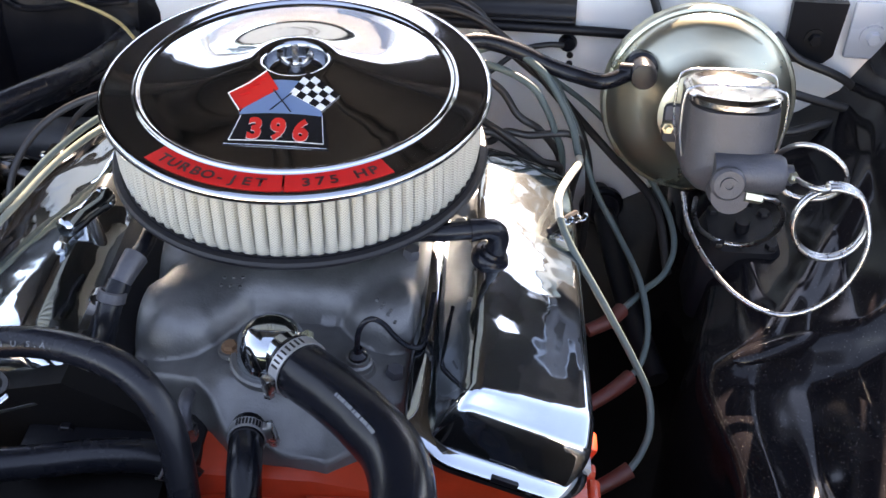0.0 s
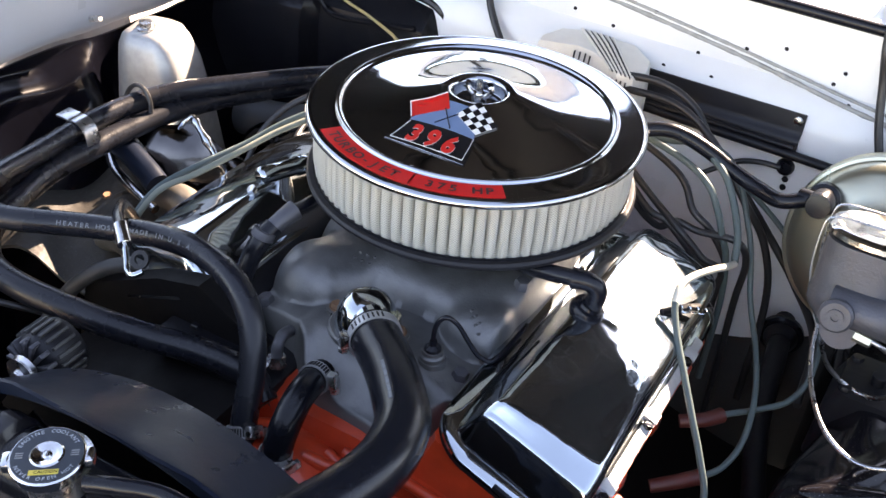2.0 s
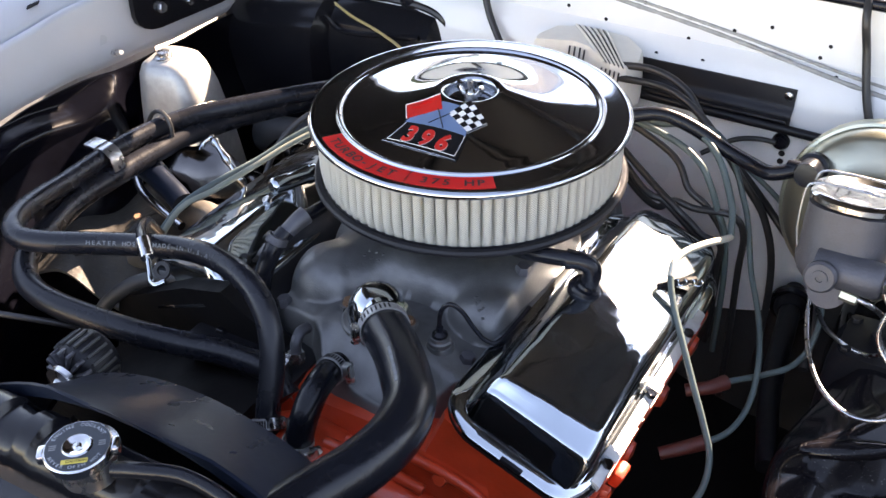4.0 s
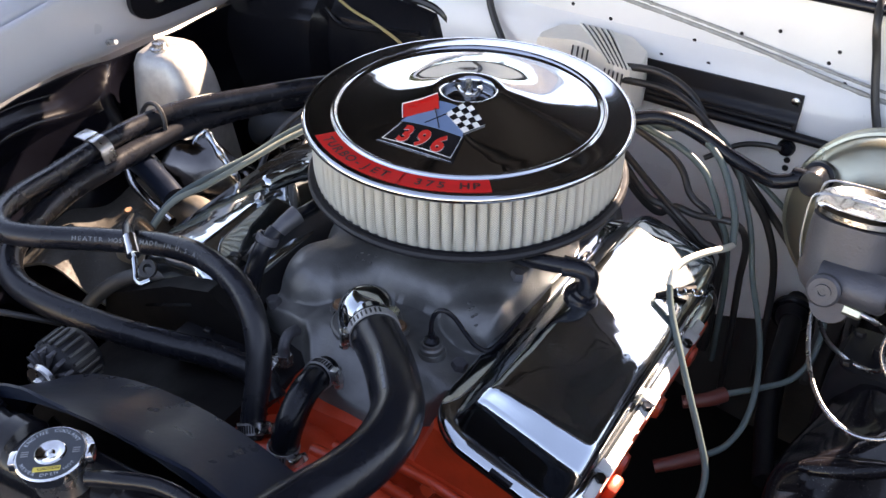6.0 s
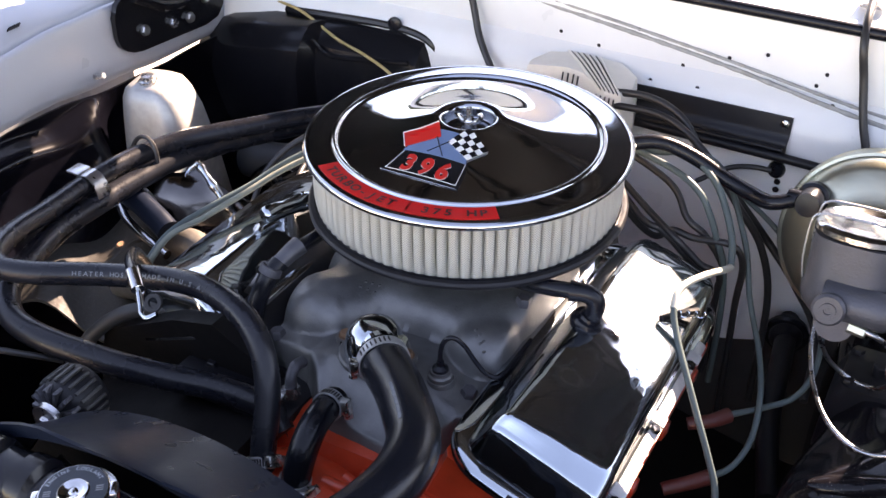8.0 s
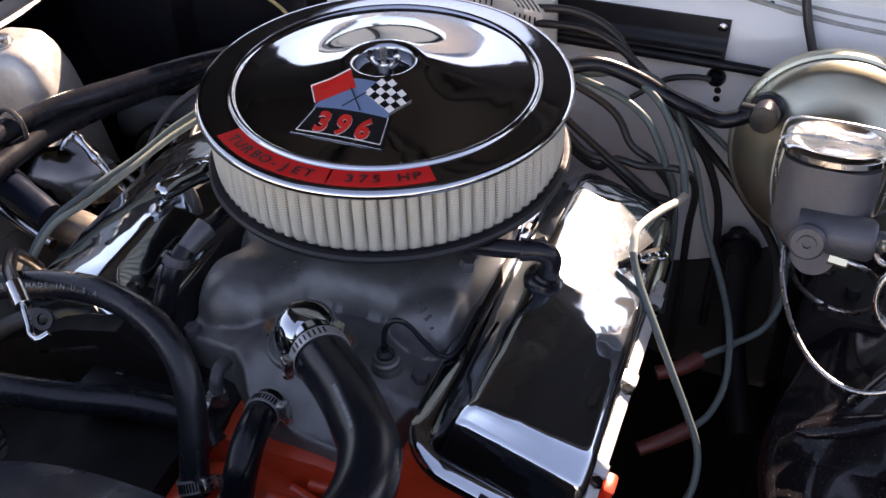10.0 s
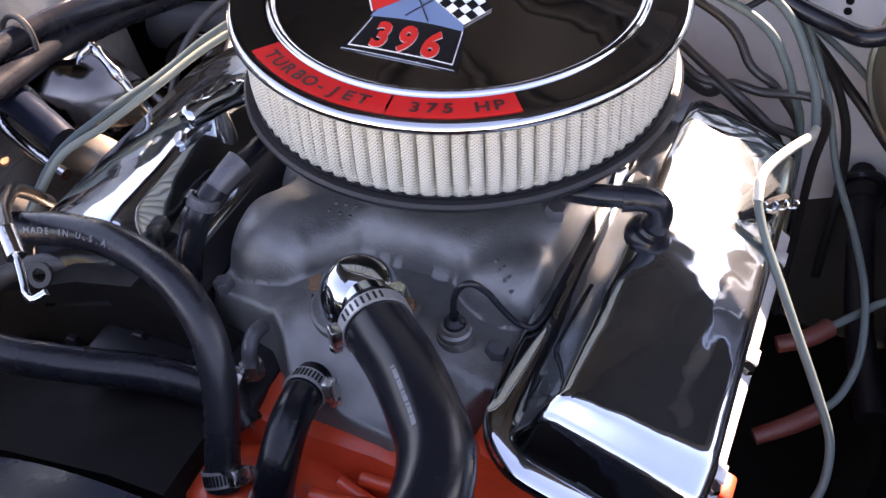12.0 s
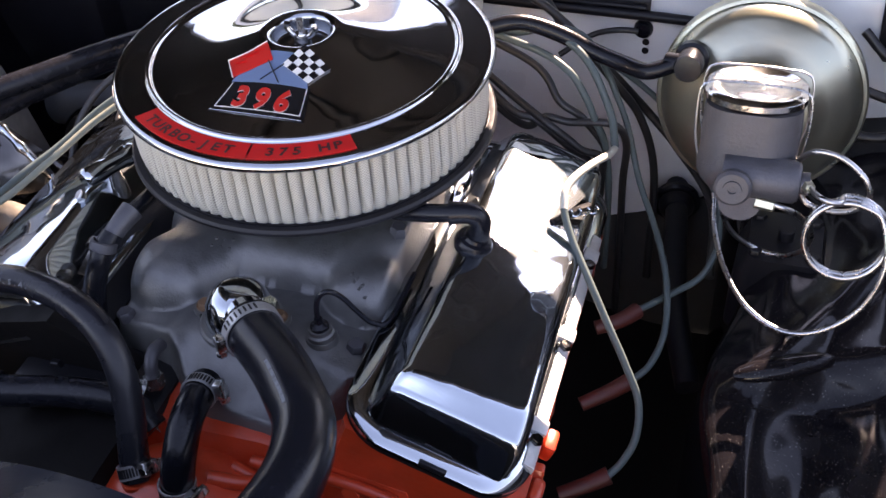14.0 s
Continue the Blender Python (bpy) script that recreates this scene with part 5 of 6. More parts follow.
part("pressed_bead", tube([(-0.475 + 0.05 * t, -0.19 + 0.21 * t, 0.697 - 0.5 * (-0.09 + 0.21 * t) ** 2 + 0.008 * math.sin((-0.19 + 0.21 * t) * 38 + (0.065 + 0.05 * t) / 0.19 * 9)) for t in steps(0, 1, 16)], 0.0045, 8), DUSTY, frame_apron)
for x, y, z in ((-0.462, -0.085, 0.700), (-0.425, -0.145, 0.694)):
    part("bolt", hexbolt((x, y, z), (0.1, -0.1, 1), 0.0065, 0.006), BOLTRUST, frame_apron)
short = thing("heater_hose", "short dark blue-black hose stub below the clip", "hose", (-0.43, -0.06, 0.77), "heater hoses")
part("hose", tube([(-0.472, -0.055, 0.768), (-0.440, -0.062, 0.764), (-0.405, -0.072, 0.756), (-0.380, -0.080, 0.748)], 0.0155, 16), SHROUD, short)
part("bead", tube([(-0.49, -0.045, 0.765), (-0.455, -0.078, 0.752), (-0.420, -0.092, 0.744), (-0.385, -0.102, 0.738), (-0.36, -0.108, 0.735)], 0.006, 10), CHROME_SOFT, short)
tower = thing("suspension_tower", "dusty silver sheet metal tower with a bolt on top", "tower", (-0.549, 0.086, 0.64))
TT = pose(-0.522, 0.085, 0.008, 0, 0, 12)
part("housing", loft([[tuple(TT @ Vector((x + dx, y, z))) for x, y in rounded_rect(w, l, min(w, l) * 0.55, 7)] for z, w, l, dx in ((0.64, 0.062, 0.058, 0.018), (0.74, 0.054, 0.052, 0.010), (0.80, 0.046, 0.046, 0.005), (0.828, 0.039, 0.041, 0.0), (0.841, 0.032, 0.036, -0.002), (0.8465, 0.022, 0.029, -0.003), (0.848, 0.012, 0.018, -0.003))]), SILVERSHEET, tower, "", 50)
part("bolt", lathe([(0, 0.0), (0.013, 0.0), (0.013, 0.003), (0.009, 0.004), (0.009, 0.010), (0, 0.011)], TT @ pose(-0.004, -0.012, 0.8475), 12), STEEL, tower)

alternator = thing("alternator", "grey finned alternator below the heater hose", "alternator", (-0.205, -0.42, 0.745))
AL = pose(-0.213, -0.390, 0.796, 90, 0, 0) @ Matrix.Scale(0.47, 4)
part("case", lathe([(0, 0.09), (0.030, 0.088), (0.052, 0.080), (0.062, 0.066), (0.065, 0.050), (0.065, 0.008), (0.058, -0.006), (0.03, -0.012), (0, -0.012)], AL, 40), SATINBLACK, alternator)
for k in range(14):
    a = 2 * math.pi * k / 14
    part("fin", box(0.024, 0.061, -0.0045, 0.0045, 0.068, 0.092, 0.002, AL @ pose(0, 0, 0, 0, 0, math.degrees(a))), CASTIRON, alternator)
for k in range(22):
    part("cooling_rib", box(0.060, 0.0695, -0.0035, 0.0035, 0.008, 0.064, 0.0015, AL @ pose(0, 0, 0, 0, 0, k * 360 / 22)), RUBBER_DUSTY, alternator)
part("pulley", lathe([(0, 0.125), (0.012, 0.125), (0.014, 0.115), (0.036, 0.114), (0.030, 0.106), (0.036, 0.098), (0.012, 0.096)], AL, 36), STEEL, alternator)
# plate and box widened in near-black to stand for the shaded gap here
acc = solid("shade_bracket", loft([[(x, y, z) for x, z in ((-0.345, 0.50), (-0.070, 0.50), (-0.066, 0.64), (-0.074, 0.735), (-0.105, 0.775), (-0.160, 0.806), (-0.215, 0.792), (-0.32, 0.740), (-0.345, 0.64))] for y in (-0.262, -0.258, -0.240)]), DEEPBLACK, "black bracket plate widened to darken the gap before the cylinder head", "bracket")

part("shade_gusset", loft([[(x, y, z) for x, z in ((-0.345, 0.50), (-0.062, 0.50), (-0.062, 0.712), (-0.074, 0.738), (-0.12, 0.738), (-0.30, 0.700), (-0.345, 0.64))] for y in (-0.375, -0.37, -0.27)]), DEEPBLACK, acc)
for x, z in ((-0.11, 0.735), (-0.165, 0.75), (-0.24, 0.715)):
    part("bolt", hexbolt((x, -0.262, z), (0, -1, 0), 0.008, 0.006), SATINBLACK, acc)

# ---- wires to the plugs ----
def plug_wire(pts, r, mat, label, boot=None):
    th = thing("spark_plug_wire", label, "spark plug wire", pts[0], "spark plug wires")
    part("lead", tube(pts, r, 10), mat, th)
    if boot:
        part("boot", tube(boot, lambda t: 0.0085 - 0.0015 * t, 14), BOOT, th, "red silicone boot")
    return th


plug_wire([(0.2475, 0.002, 0.820), (0.2495, -0.013, 0.8115), (0.262, -0.034, 0.794), (0.286, -0.062, 0.768), (0.309, -0.086, 0.740), (0.329, -0.104, 0.712), (0.345, -0.120, 0.684), (0.348, -0.142, 0.660), (0.340, -0.160, 0.644), (0.328, -0.176, 0.636)], 0.0036, GREYWIRE, "grey spark plug wire with a red boot", [(0.330, -0.174, 0.637), (0.312, -0.184, 0.630), (0.288, -0.196, 0.622)])
plug_wire([(0.04, 0.225, 0.860), (0.13, 0.225, 0.852), (0.215, 0.222, 0.858), (0.268, 0.190, 0.790), (0.296, 0.152, 0.728), (0.324, 0.104, 0.700), (0.345, 0.042, 0.690), (0.353, -0.010, 0.672), (0.346, -0.050, 0.662), (0.330, -0.082, 0.664)], 0.0035, GREYWIRE, "grey spark plug wire curling to a red boot", [(0.332, -0.078, 0.664), (0.314, -0.096, 0.662), (0.290, -0.112, 0.655)])
plug_wire([(0.20, 0.26, 0.83), (0.30, 0.27, 0.75), (0.37, 0.20, 0.70), (0.388, 0.118, 0.690), (0.378, 0.076, 0.674), (0.354, 0.048, 0.670), (0.335, 0.013, 0.682), (0.322, -0.008, 0.688)], 0.0035, GREYWIRE, "dark grey spark plug wire low beside the engine", [(0.324, -0.006, 0.688), (0.310, -0.024, 0.688), (0.288, -0.036, 0.684)])
# middle of the grey wire, made paler where the sun falls on it
pale = thing("lit_wire_stretch", "sunlit stretch of the grey wire over the chrome cover, coloured paler", "wire", (0.25, 0.02, 0.82))
part("lead", tube([(0.273, 0.125, 0.786), (0.272, 0.095, 0.800), (0.262, 0.055, 0.815), (0.252, 0.022, 0.822), (0.2475, 0.002, 0.820), (0.2495, -0.014, 0.811)], 0.0040, 12, 14), SUNLITWIRE, pale)
plug_wire([(0.04, 0.225, 0.860), (0.14, 0.20, 0.865), (0.185, 0.195, 0.875), (0.230, 0.175, 0.858), (0.262, 0.148, 0.815), (0.273, 0.123, 0.788)], 0.0042, GREYWIRE, "grey wire looping behind the air cleaner")
for pts in ([(0.04, 0.225, 0.850), (0.12, 0.175, 0.800), (0.170, 0.150, 0.783), (0.193, 0.150, 0.797), (0.220, 0.150, 0.794), (0.264, 0.150, 0.798), (0.279, 0.158, 0.770), (0.274, 0.180, 0.70), (0.272, 0.195, 0.60), (0.27, 0.20, 0.48)],
            [(0.05, 0.225, 0.845), (0.15, 0.165, 0.812), (0.195, 0.140, 0.798), (0.220, 0.140, 0.779), (0.235, 0.140, 0.767), (0.256, 0.150, 0.752), (0.25, 0.168, 0.70), (0.245, 0.18, 0.58)],
            [(0.05, 0.230, 0.860), (0.17, 0.185, 0.840), (0.206, 0.160, 0.812), (0.231, 0.160, 0.794), (0.256, 0.166, 0.752), (0.25, 0.178, 0.70), (0.245, 0.19, 0.58)],
            [(0.05, 0.230, 0.840), (0.15, 0.150, 0.806), (0.183, 0.145, 0.796), (0.218, 0.145, 0.767), (0.241, 0.152, 0.744), (0.245, 0.168, 0.69), (0.24, 0.18, 0.58)]):
    plug_wire(pts, 0.0042, BLACKWIRE, "dark wire crossing behind the chrome cover")
plug_wire([(0.06, 0.225, 0.860), (0.17, 0.175, 0.865), (0.215, 0.155, 0.855), (0.235, 0.150, 0.829), (0.247, 0.150, 0.799), (0.257, 0.156, 0.765), (0.260, 0.172, 0.69), (0.255, 0.19, 0.56)], 0.0040, GREYWIRE, "grey wire dropping behind the chrome cover")
plug_wire([(-0.175, 0.090, 0.858), (-0.215, 0.05, 0.855), (-0.25, 0.005, 0.841), (-0.276, -0.04, 0.823), (-0.305, -0.09, 0.808), (-0.33, -0.14, 0.788), (-0.345, -0.19, 0.74)], 0.0036, GREYWIRE, "grey spark plug wire over the chrome cover")
plug_wire([(-0.172, 0.075, 0.852), (-0.208, 0.035, 0.853), (-0.242, -0.01, 0.841), (-0.268, -0.06, 0.825), (-0.292, -0.11, 0.811), (-0.315, -0.15, 0.798), (-0.335, -0.19, 0.75)], 0.0036, OLIVEWIRE, "pale green-grey spark plug wire over the cover")
plug_wire([(-0.16, 0.12, 0.85), (-0.230, 0.110, 0.845), (-0.285, 0.085, 0.825), (-0.315, 0.045, 0.79), (-0.318, 0.0, 0.74)], 0.0040, BLACKWIRE, "dark spark plug wire beside the air cleaner")
plug_wire([(-0.150, 0.155, 0.850), (-0.215, 0.150, 0.835), (-0.262, 0.120, 0.815), (-0.272, 0.075, 0.80), (-0.262, 0.030, 0.79), (-0.262, 0.0, 0.76)], 0.0036, BLACKWIRE, "dark spark plug wire curling beside the air cleaner")
plug_wire([(-0.150, 0.165, 0.840), (-0.200, 0.130, 0.835), (-0.228, 0.095, 0.82), (-0.240, 0.050, 0.81), (-0.262, 0.0, 0.79)], 0.0034, BLACKWIRE, "dark spark plug wire curling beside the air cleaner")
harness = thing("wiring_harness", "black taped wiring harness from firewall to booster", "wiring harness", (0.2, 0.28, 0.85))
part("loom", tube([(0.03, 0.31, 0.870), (0.10, 0.300, 0.882), (0.150, 0.290, 0.868), (0.188, 0.277, 0.828), (0.242, 0.266, 0.786), (0.288, 0.276, 0.728), (0.325, 0.262, 0.694), (0.373, 0.187, 0.680), (0.385, 0.10, 0.65)], 0.0050, 12), BLACKWIRE, harness)
part("branch", tube([(0.05, 0.300, 0.860), (0.13, 0.280, 0.870), (0.190, 0.262, 0.845), (0.245, 0.245, 0.792), (0.280, 0.25, 0.74), (0.30, 0.25, 0.66), (0.30, 0.25, 0.50)], 0.0048, 10), BLACKWIRE, harness)

# ---- brake booster and master cylinder ----
TB = pose(0.407, 0.222, 0.803, -14.6, 0, 0)
TBY = TB @ pose(0, 0, 0, 90, 0, 0)
booster = thing("brake_booster", "gold zinc plated brake booster on the firewall", "brake booster", (0.407, 0.222, 0.803))
part("front_shell", lathe([(0, 0.052), (0.040, 0.052), (0.050, 0.049), (0.056, 0.040), (0.070, 0.033), (0.090, 0.024), (0.099, 0.014), (0.1025, 0.002), (0.1035, -0.006)], TBY, 80), GOLD, booster)
part("crimp_ring", lathe([(0.1030, 0.002), (0.1065, 0.001), (0.1085, -0.003), (0.1065, -0.007), (0.1085, -0.011), (0.1085, -0.017), (0.104, -0.020)], TBY, 80), GOLD, booster)
part("rear_shell", lathe([(0.104, -0.016), (0.102, -0.035), (0.092, -0.055), (0.07, -0.070), (0.045, -0.074), (0.045, -0.15), (0, -0.15)], TBY, 64), GOLD, booster)
CV = Vector((-0.072, -0.028, 0.046))
valve = part("check_valve", lathe([(0, 0.046), (0.013, 0.045), (0.0145, 0.042), (0.0145, 0.014), (0.018, 0.012), (0.018, 0.0)], TB @ Matrix.Translation(CV) @ pose(0, 0, 0, 90, 0, 0), 28), RUBBER, booster, "black rubber check valve")
vac = thing("vacuum_hose", "black vacuum hose from manifold to booster", "hose", (0.20, 0.19, 0.87))
cvp = TB @ (CV + Vector((0, -0.030, 0)))
part("hose", tube([(0.120, 0.165, 0.885), (0.150, 0.178, 0.890), (0.175, 0.187, 0.884), (0.205, 0.191, 0.872), (0.236, 0.190, 0.858), (0.268, 0.184, 0.851), (0.295, 0.172, 0.853), tuple(cvp + Vector((-0.012, 0.002, -0.001))), tuple(cvp)], 0.0088, 14), RUBBER, vac)
part("hose_end", rod(cvp + Vector((-0.024, 0.005, -0.002)), cvp + Vector((-0.004, 0.001, 0)), 0.0100, 18), RUBBER, vac, "swollen black hose end")

mc = thing("master_cylinder", "grey cast iron master cylinder with a zinc lid", "master cylinder", tuple(TB @ Vector((0, -0.17, 0))))
res = []
for z, wx, ly, yo in ((-0.022, 0.030, 0.040, -0.176), (-0.012, 0.040, 0.047, -0.176), (-0.004, 0.0435, 0.051, -0.176), (0.006, 0.0445, 0.053, -0.176), (0.012, 0.0425, 0.053, -0.176), (0.046, 0.0435, 0.054, -0.176), (0.062, 0.042, 0.055, -0.176)):
    res.append([tuple(TB @ Vector((x, y + yo, z))) for x, y in rounded_rect(wx, ly, min(wx, ly) * 0.72, 6)])
part("reservoir", loft(res), CASTIRON, mc)
part("bore", lathe([(0.030, 0.050), (0.022, 0.060), (0.0205, 0.075), (0.0205, 0.225), (0.019, 0.240), (0, 0.240)], TB @ pose(0, 0, -0.014, 90, 0, 0), 32), CASTIRON, mc)
part("mount_flange", box(-0.045, 0.045, -0.062, -0.050, -0.030, 0.014, 0.006, TB), CASTIRON, mc)
for sx in (-1, 1):
    part("mount_nut", merge(hexbolt(TB @ Vector((sx * 0.040, -0.062, -0.010)), TB.to_3x3() @ Vector((0, -1, 0)), 0.0075, 0.007), rod(TB @ Vector((sx * 0.040, -0.062, -0.010)), TB @ Vector((sx * 0.040, -0.076, -0.010)), 0.0038, 12)), GOLD, mc)
part("pressure_valve", lathe([(0, 0), (0.018, 0), (0.019, 0.002), (0.019, 0.062), (0.016, 0.066), (0.010, 0.067), (0.010, 0.074), (0, 0.074)], TB @ pose(-0.018, -0.228, 0.005, 0, 90, 0), 28), CASTIRON, mc)
part("end_plug", lathe([(0.021, 0), (0.0225, 0.004), (0.0225, 0.012), (0.019, 0.016), (0.011, 0.016), (0.011, 0.019), (0.005, 0.019), (0.005, 0.016), (0, 0.016)], TB @ pose(-0.007, -0.246, 0.003, 90, 0, 0) @ Matrix.Scale(0.72, 4), 32), CASTIRON, mc)
lidp = []
for z, d in ((0.062, 0.0), (0.065, 0.004), (0.070, 0.004), (0.0725, 0.0015), (0.0735, -0.003), (0.0710, -0.008), (0.0688, -0.014), (0.0686, -0.022), (0.0705, -0.028)):
    lidp.append([tuple(TB @ Vector((x, y - 0.176, z))) for x, y in rounded_rect(0.041 + d, 0.052 + d, max(0.006, 0.0395 + d), 10)])
part("lid", loft(lidp), CHROME_SOFT, mc, "dented zinc plated lid")
for yo, zt, lean in ((-0.200, 0.0800, 0.0), (-0.152, 0.0805, 0.003)):
    part("bail_wire", tube([tuple(TB @ Vector(p)) for p in ((-0.0405, yo + 0.004, -0.004), (-0.0480, yo + lean * 0.4, 0.030), (-0.0480, yo + lean * 0.8, zt - 0.012), (-0.040, yo + lean, zt - 0.002), (-0.022, yo + lean, zt), (0.0, yo + lean, zt + 0.0005), (0.022, yo + lean, zt), (0.040, yo + lean, zt - 0.002), (0.0480, yo + lean * 0.8, zt - 0.012), (0.0480, yo + lean * 0.4, 0.030), (0.0405, yo + 0.004, -0.004))], 0.0012, 8), LINE, mc)

# steel brake lines with their service coils
line_a = thing("brake_line", "bare steel brake line wound in a service coil", "brake line", (0.455, -0.02, 0.87), "brake lines")
coil = [tuple(TB @ Vector((0.054, -0.228, 0.005))), (0.472, -0.028, 0.876), (0.488, -0.030, 0.874)]
for k in range(0, 27):
    a = radians(100 - k * 30)
    coil.append((0.4995 + 0.0345 * math.cos(a), -0.024 - 0.010 * math.sin(a) * 0 - 0.0012 * k / 3 + 0.010 * math.sin(a), 0.8365 + 0.0345 * math.sin(a)))
coil += [(0.534, -0.045, 0.825), (0.522, -0.056, 0.785), (0.495, -0.062, 0.757), (0.462, -0.060, 0.745), (0.428, -0.040, 0.748), (0.402, 0.0, 0.755), (0.386, 0.045, 0.765), (0.380, 0.075, 0.785)]
part("line", tube(coil, 0.0026, 10, 6), LINE, line_a)
part("flare_nut", lathe([(0, 0), (0.0060, 0), (0.0060, 0.010), (0.0035, 0.013), (0, 0.013)], aim(TB @ Vector((0.052, -0.228, 0.005)), Vector((0.472, -0.028, 0.876))), 6), GOLD, line_a, "brassy flare nut")
line_b = thing("brake_line", "bare steel brake line looping beside the master cylinder", "brake line", (0.46, 0.02, 0.88), "brake lines")
part("line", tube([tuple(TB @ Vector((0.040, -0.190, 0.005))), (0.462, 0.012, 0.893), (0.486, 0.008, 0.893), (0.507, 0.0, 0.880), (0.513, -0.002, 0.862), (0.502, 0.0, 0.845), (0.482, 0.004, 0.838), (0.462, 0.008, 0.842), (0.455, 0.012, 0.858)], 0.0026, 10), LINE, line_b)
part("nut", lathe([(0, 0), (0.006, 0), (0.006, 0.010), (0.003, 0.012), (0, 0.012)], aim(TB @ Vector((0.036, -0.190, 0.005)), TB @ Vector((0.06, -0.19, 0.009))), 6), STEEL, line_b)
line_c = thing("brake_line", "steel brake line hanging in a loop below the cylinder", "brake line", (0.40, 0.02, 0.83), "brake lines")
part("line", tube([(0.388, 0.045, 0.800), (0.392, 0.060, 0.770), (0.405, 0.070, 0.740), (0.430, 0.074, 0.722), (0.455, 0.066, 0.726), (0.472, 0.05, 0.752), (0.474, 0.03, 0.79), (0.462, 0.005, 0.825), (0.448, -0.012, 0.846), (0.425, -0.012, 0.852)], 0.0026, 10), LINE, line_c)
part("brass_nut", lathe([(0, 0), (0.006, 0), (0.006, 0.016), (0.004, 0.018), (0, 0.018)], aim((0.420, -0.012, 0.850), (0.448, -0.012, 0.846)), 6), GOLD, line_c)
gear = solid("steering_box", loft([[(x, y, z) for x, y in rounded_rect(w, 0.04, 0.015, 5)] for z, w in ((0.60, 0.05), (0.68, 0.045), (0.70, 0.036))]), SATINBLACK, "dark steering gear housing below the master cylinder", "steering gear")
gear.location = (0.455, 0.10, 0.02)
for x, y in ((-0.028, -0.028), (0.028, -0.028), (-0.028, 0.028), (0.028, 0.028)):
    part("cover_bolt", hexbolt((x, y, 0.699), (0, 0, 1), 0.007, 0.006), SATINBLACK, gear)
part("adjuster", rod((0, 0, 0.699), (0, 0, 0.712), 0.008, 16), SATINBLACK, gear)

# ---- on the firewall ----
column = thing("steering_column", "dark steering shaft with a round coupling at the firewall", "steering shaft", (0.322, 0.325, 0.586))
part("shaft", tube([(0.318, 0.350, 0.590), (0.330, 0.26, 0.588), (0.350, 0.12, 0.580), (0.38, 0.02, 0.56)], 0.014, 14), SATINBLACK, column)
part("coupling", lathe([(0.012, 0.0), (0.026, 0.0), (0.029, 0.003), (0.029, 0.009), (0.026, 0.012), (0.012, 0.012)], aim((0.323, 0.305, 0.588), (0.330, 0.26, 0.588)), 28), RUBBER, column, "round rubber coupling")
part("flange", lathe([(0.010, 0.0), (0.022, 0.0), (0.022, 0.005), (0.016, 0.014), (0.010, 0.014)], aim((0.325, 0.293, 0.588), (0.330, 0.26, 0.588)), 24), SATINBLACK, column)

wiper = thing("wiper_motor", "silver cast wiper motor cover with cooling ribs", "wiper motor", (0.0, 0.335, 0.85))


WIPER = [(-0.078, 0.330), (-0.064, 0.360), (-0.030, 0.374), (0.036, 0.372), (0.068, 0.345), (0.074, 0.318), (0.064, 0.298), (0.044, 0.292), (0.000, 0.322), (-0.024, 0.327), (-0.076, 0.316)]


def wiper_z(x, y):
    """Height of the cover's top, which falls towards its front and its ends."""
    return 0.8865 - 0.10 * max(0.0, 0.350 - y) - 0.05 * max(0.0, x - 0.01) - 0.05 * max(0.0, -0.045 - x)


def wiper_ring(grow, drop):
    return [(-0.002 + (x + 0.002) * grow, 0.345 + (y - 0.345) * grow, wiper_z(x, y) - drop) for x, y in WIPER]


part("cover", loft([wiper_ring(1.04, 0.060), wiper_ring(1.03, 0.030), wiper_ring(1.004, 0.003), wiper_ring(0.98, 0.0)]), CASTSILVER, wiper, "", 12)
for k in range(6):
    a, b = Vector((-0.040 + 0.0088 * k, 0.3715)), Vector((0.0335 + 0.0062 * k, 0.2955 - 0.0006 * k))
    spine = [a.lerp(b, t) for t in steps(0, 1, 8)]
    part("rib", tube([(p.x, p.y, wiper_z(p.x, p.y) + 0.0006) for p in spine], 0.0016, 6, 2), CASTSILVER, wiper)
    if k < 5:
        gap = Vector((0.0038, 0.0))
        part("slot", tube([(p.x + gap.x, p.y, wiper_z(p.x, p.y) + 0.0001) for p in spine], 0.0012, 6, 2), SATINBLACK, wiper)
        for x, y in ((0.034 + 0.0062 * k, 0.2905 - 0.0004 * k), (-0.026 + 0.0075 * k, 0.3225 - 0.0028 * max(0, k - 2))):
            if y > 0.3 and k > 3:
                continue
            z = wiper_z(x, y)
            part("slot", tube([(x, y - 0.002, z - 0.004), (x, y - 0.0042, z - 0.012), (x, y - 0.0056, z - 0.018)], 0.0013, 6, 2), SATINBLACK, wiper)
part("connector", box(0.040, 0.066, 0.268, 0.292, 0.818, 0.836, 0.003), BOOT, wiper, "red plug connector")

plate = thing("cover_plate", "satin black cover plate screwed to the firewall", "cover plate", (0.15, 0.36, 0.81))
part("panel", sheet(lambda u, v: (u, fw_y(v) - 0.004 - 0.006 * ease(0.842, 0.834, v), v), steps(0.030, 0.270, 6), [0.820, 0.826, 0.832, 0.834, 0.838, 0.842, 0.846, 0.856, 0.8655], Vector((0, 0.003, 0))), SATINBLACK, plate)
part("lip", tube([(0.03, fw_y(0.83) - 0.014, 0.828), (0.15, fw_y(0.83) - 0.014, 0.8285), (0.266, fw_y(0.83) - 0.014, 0.828)], 0.0030, 8), SATINBLACK, plate)
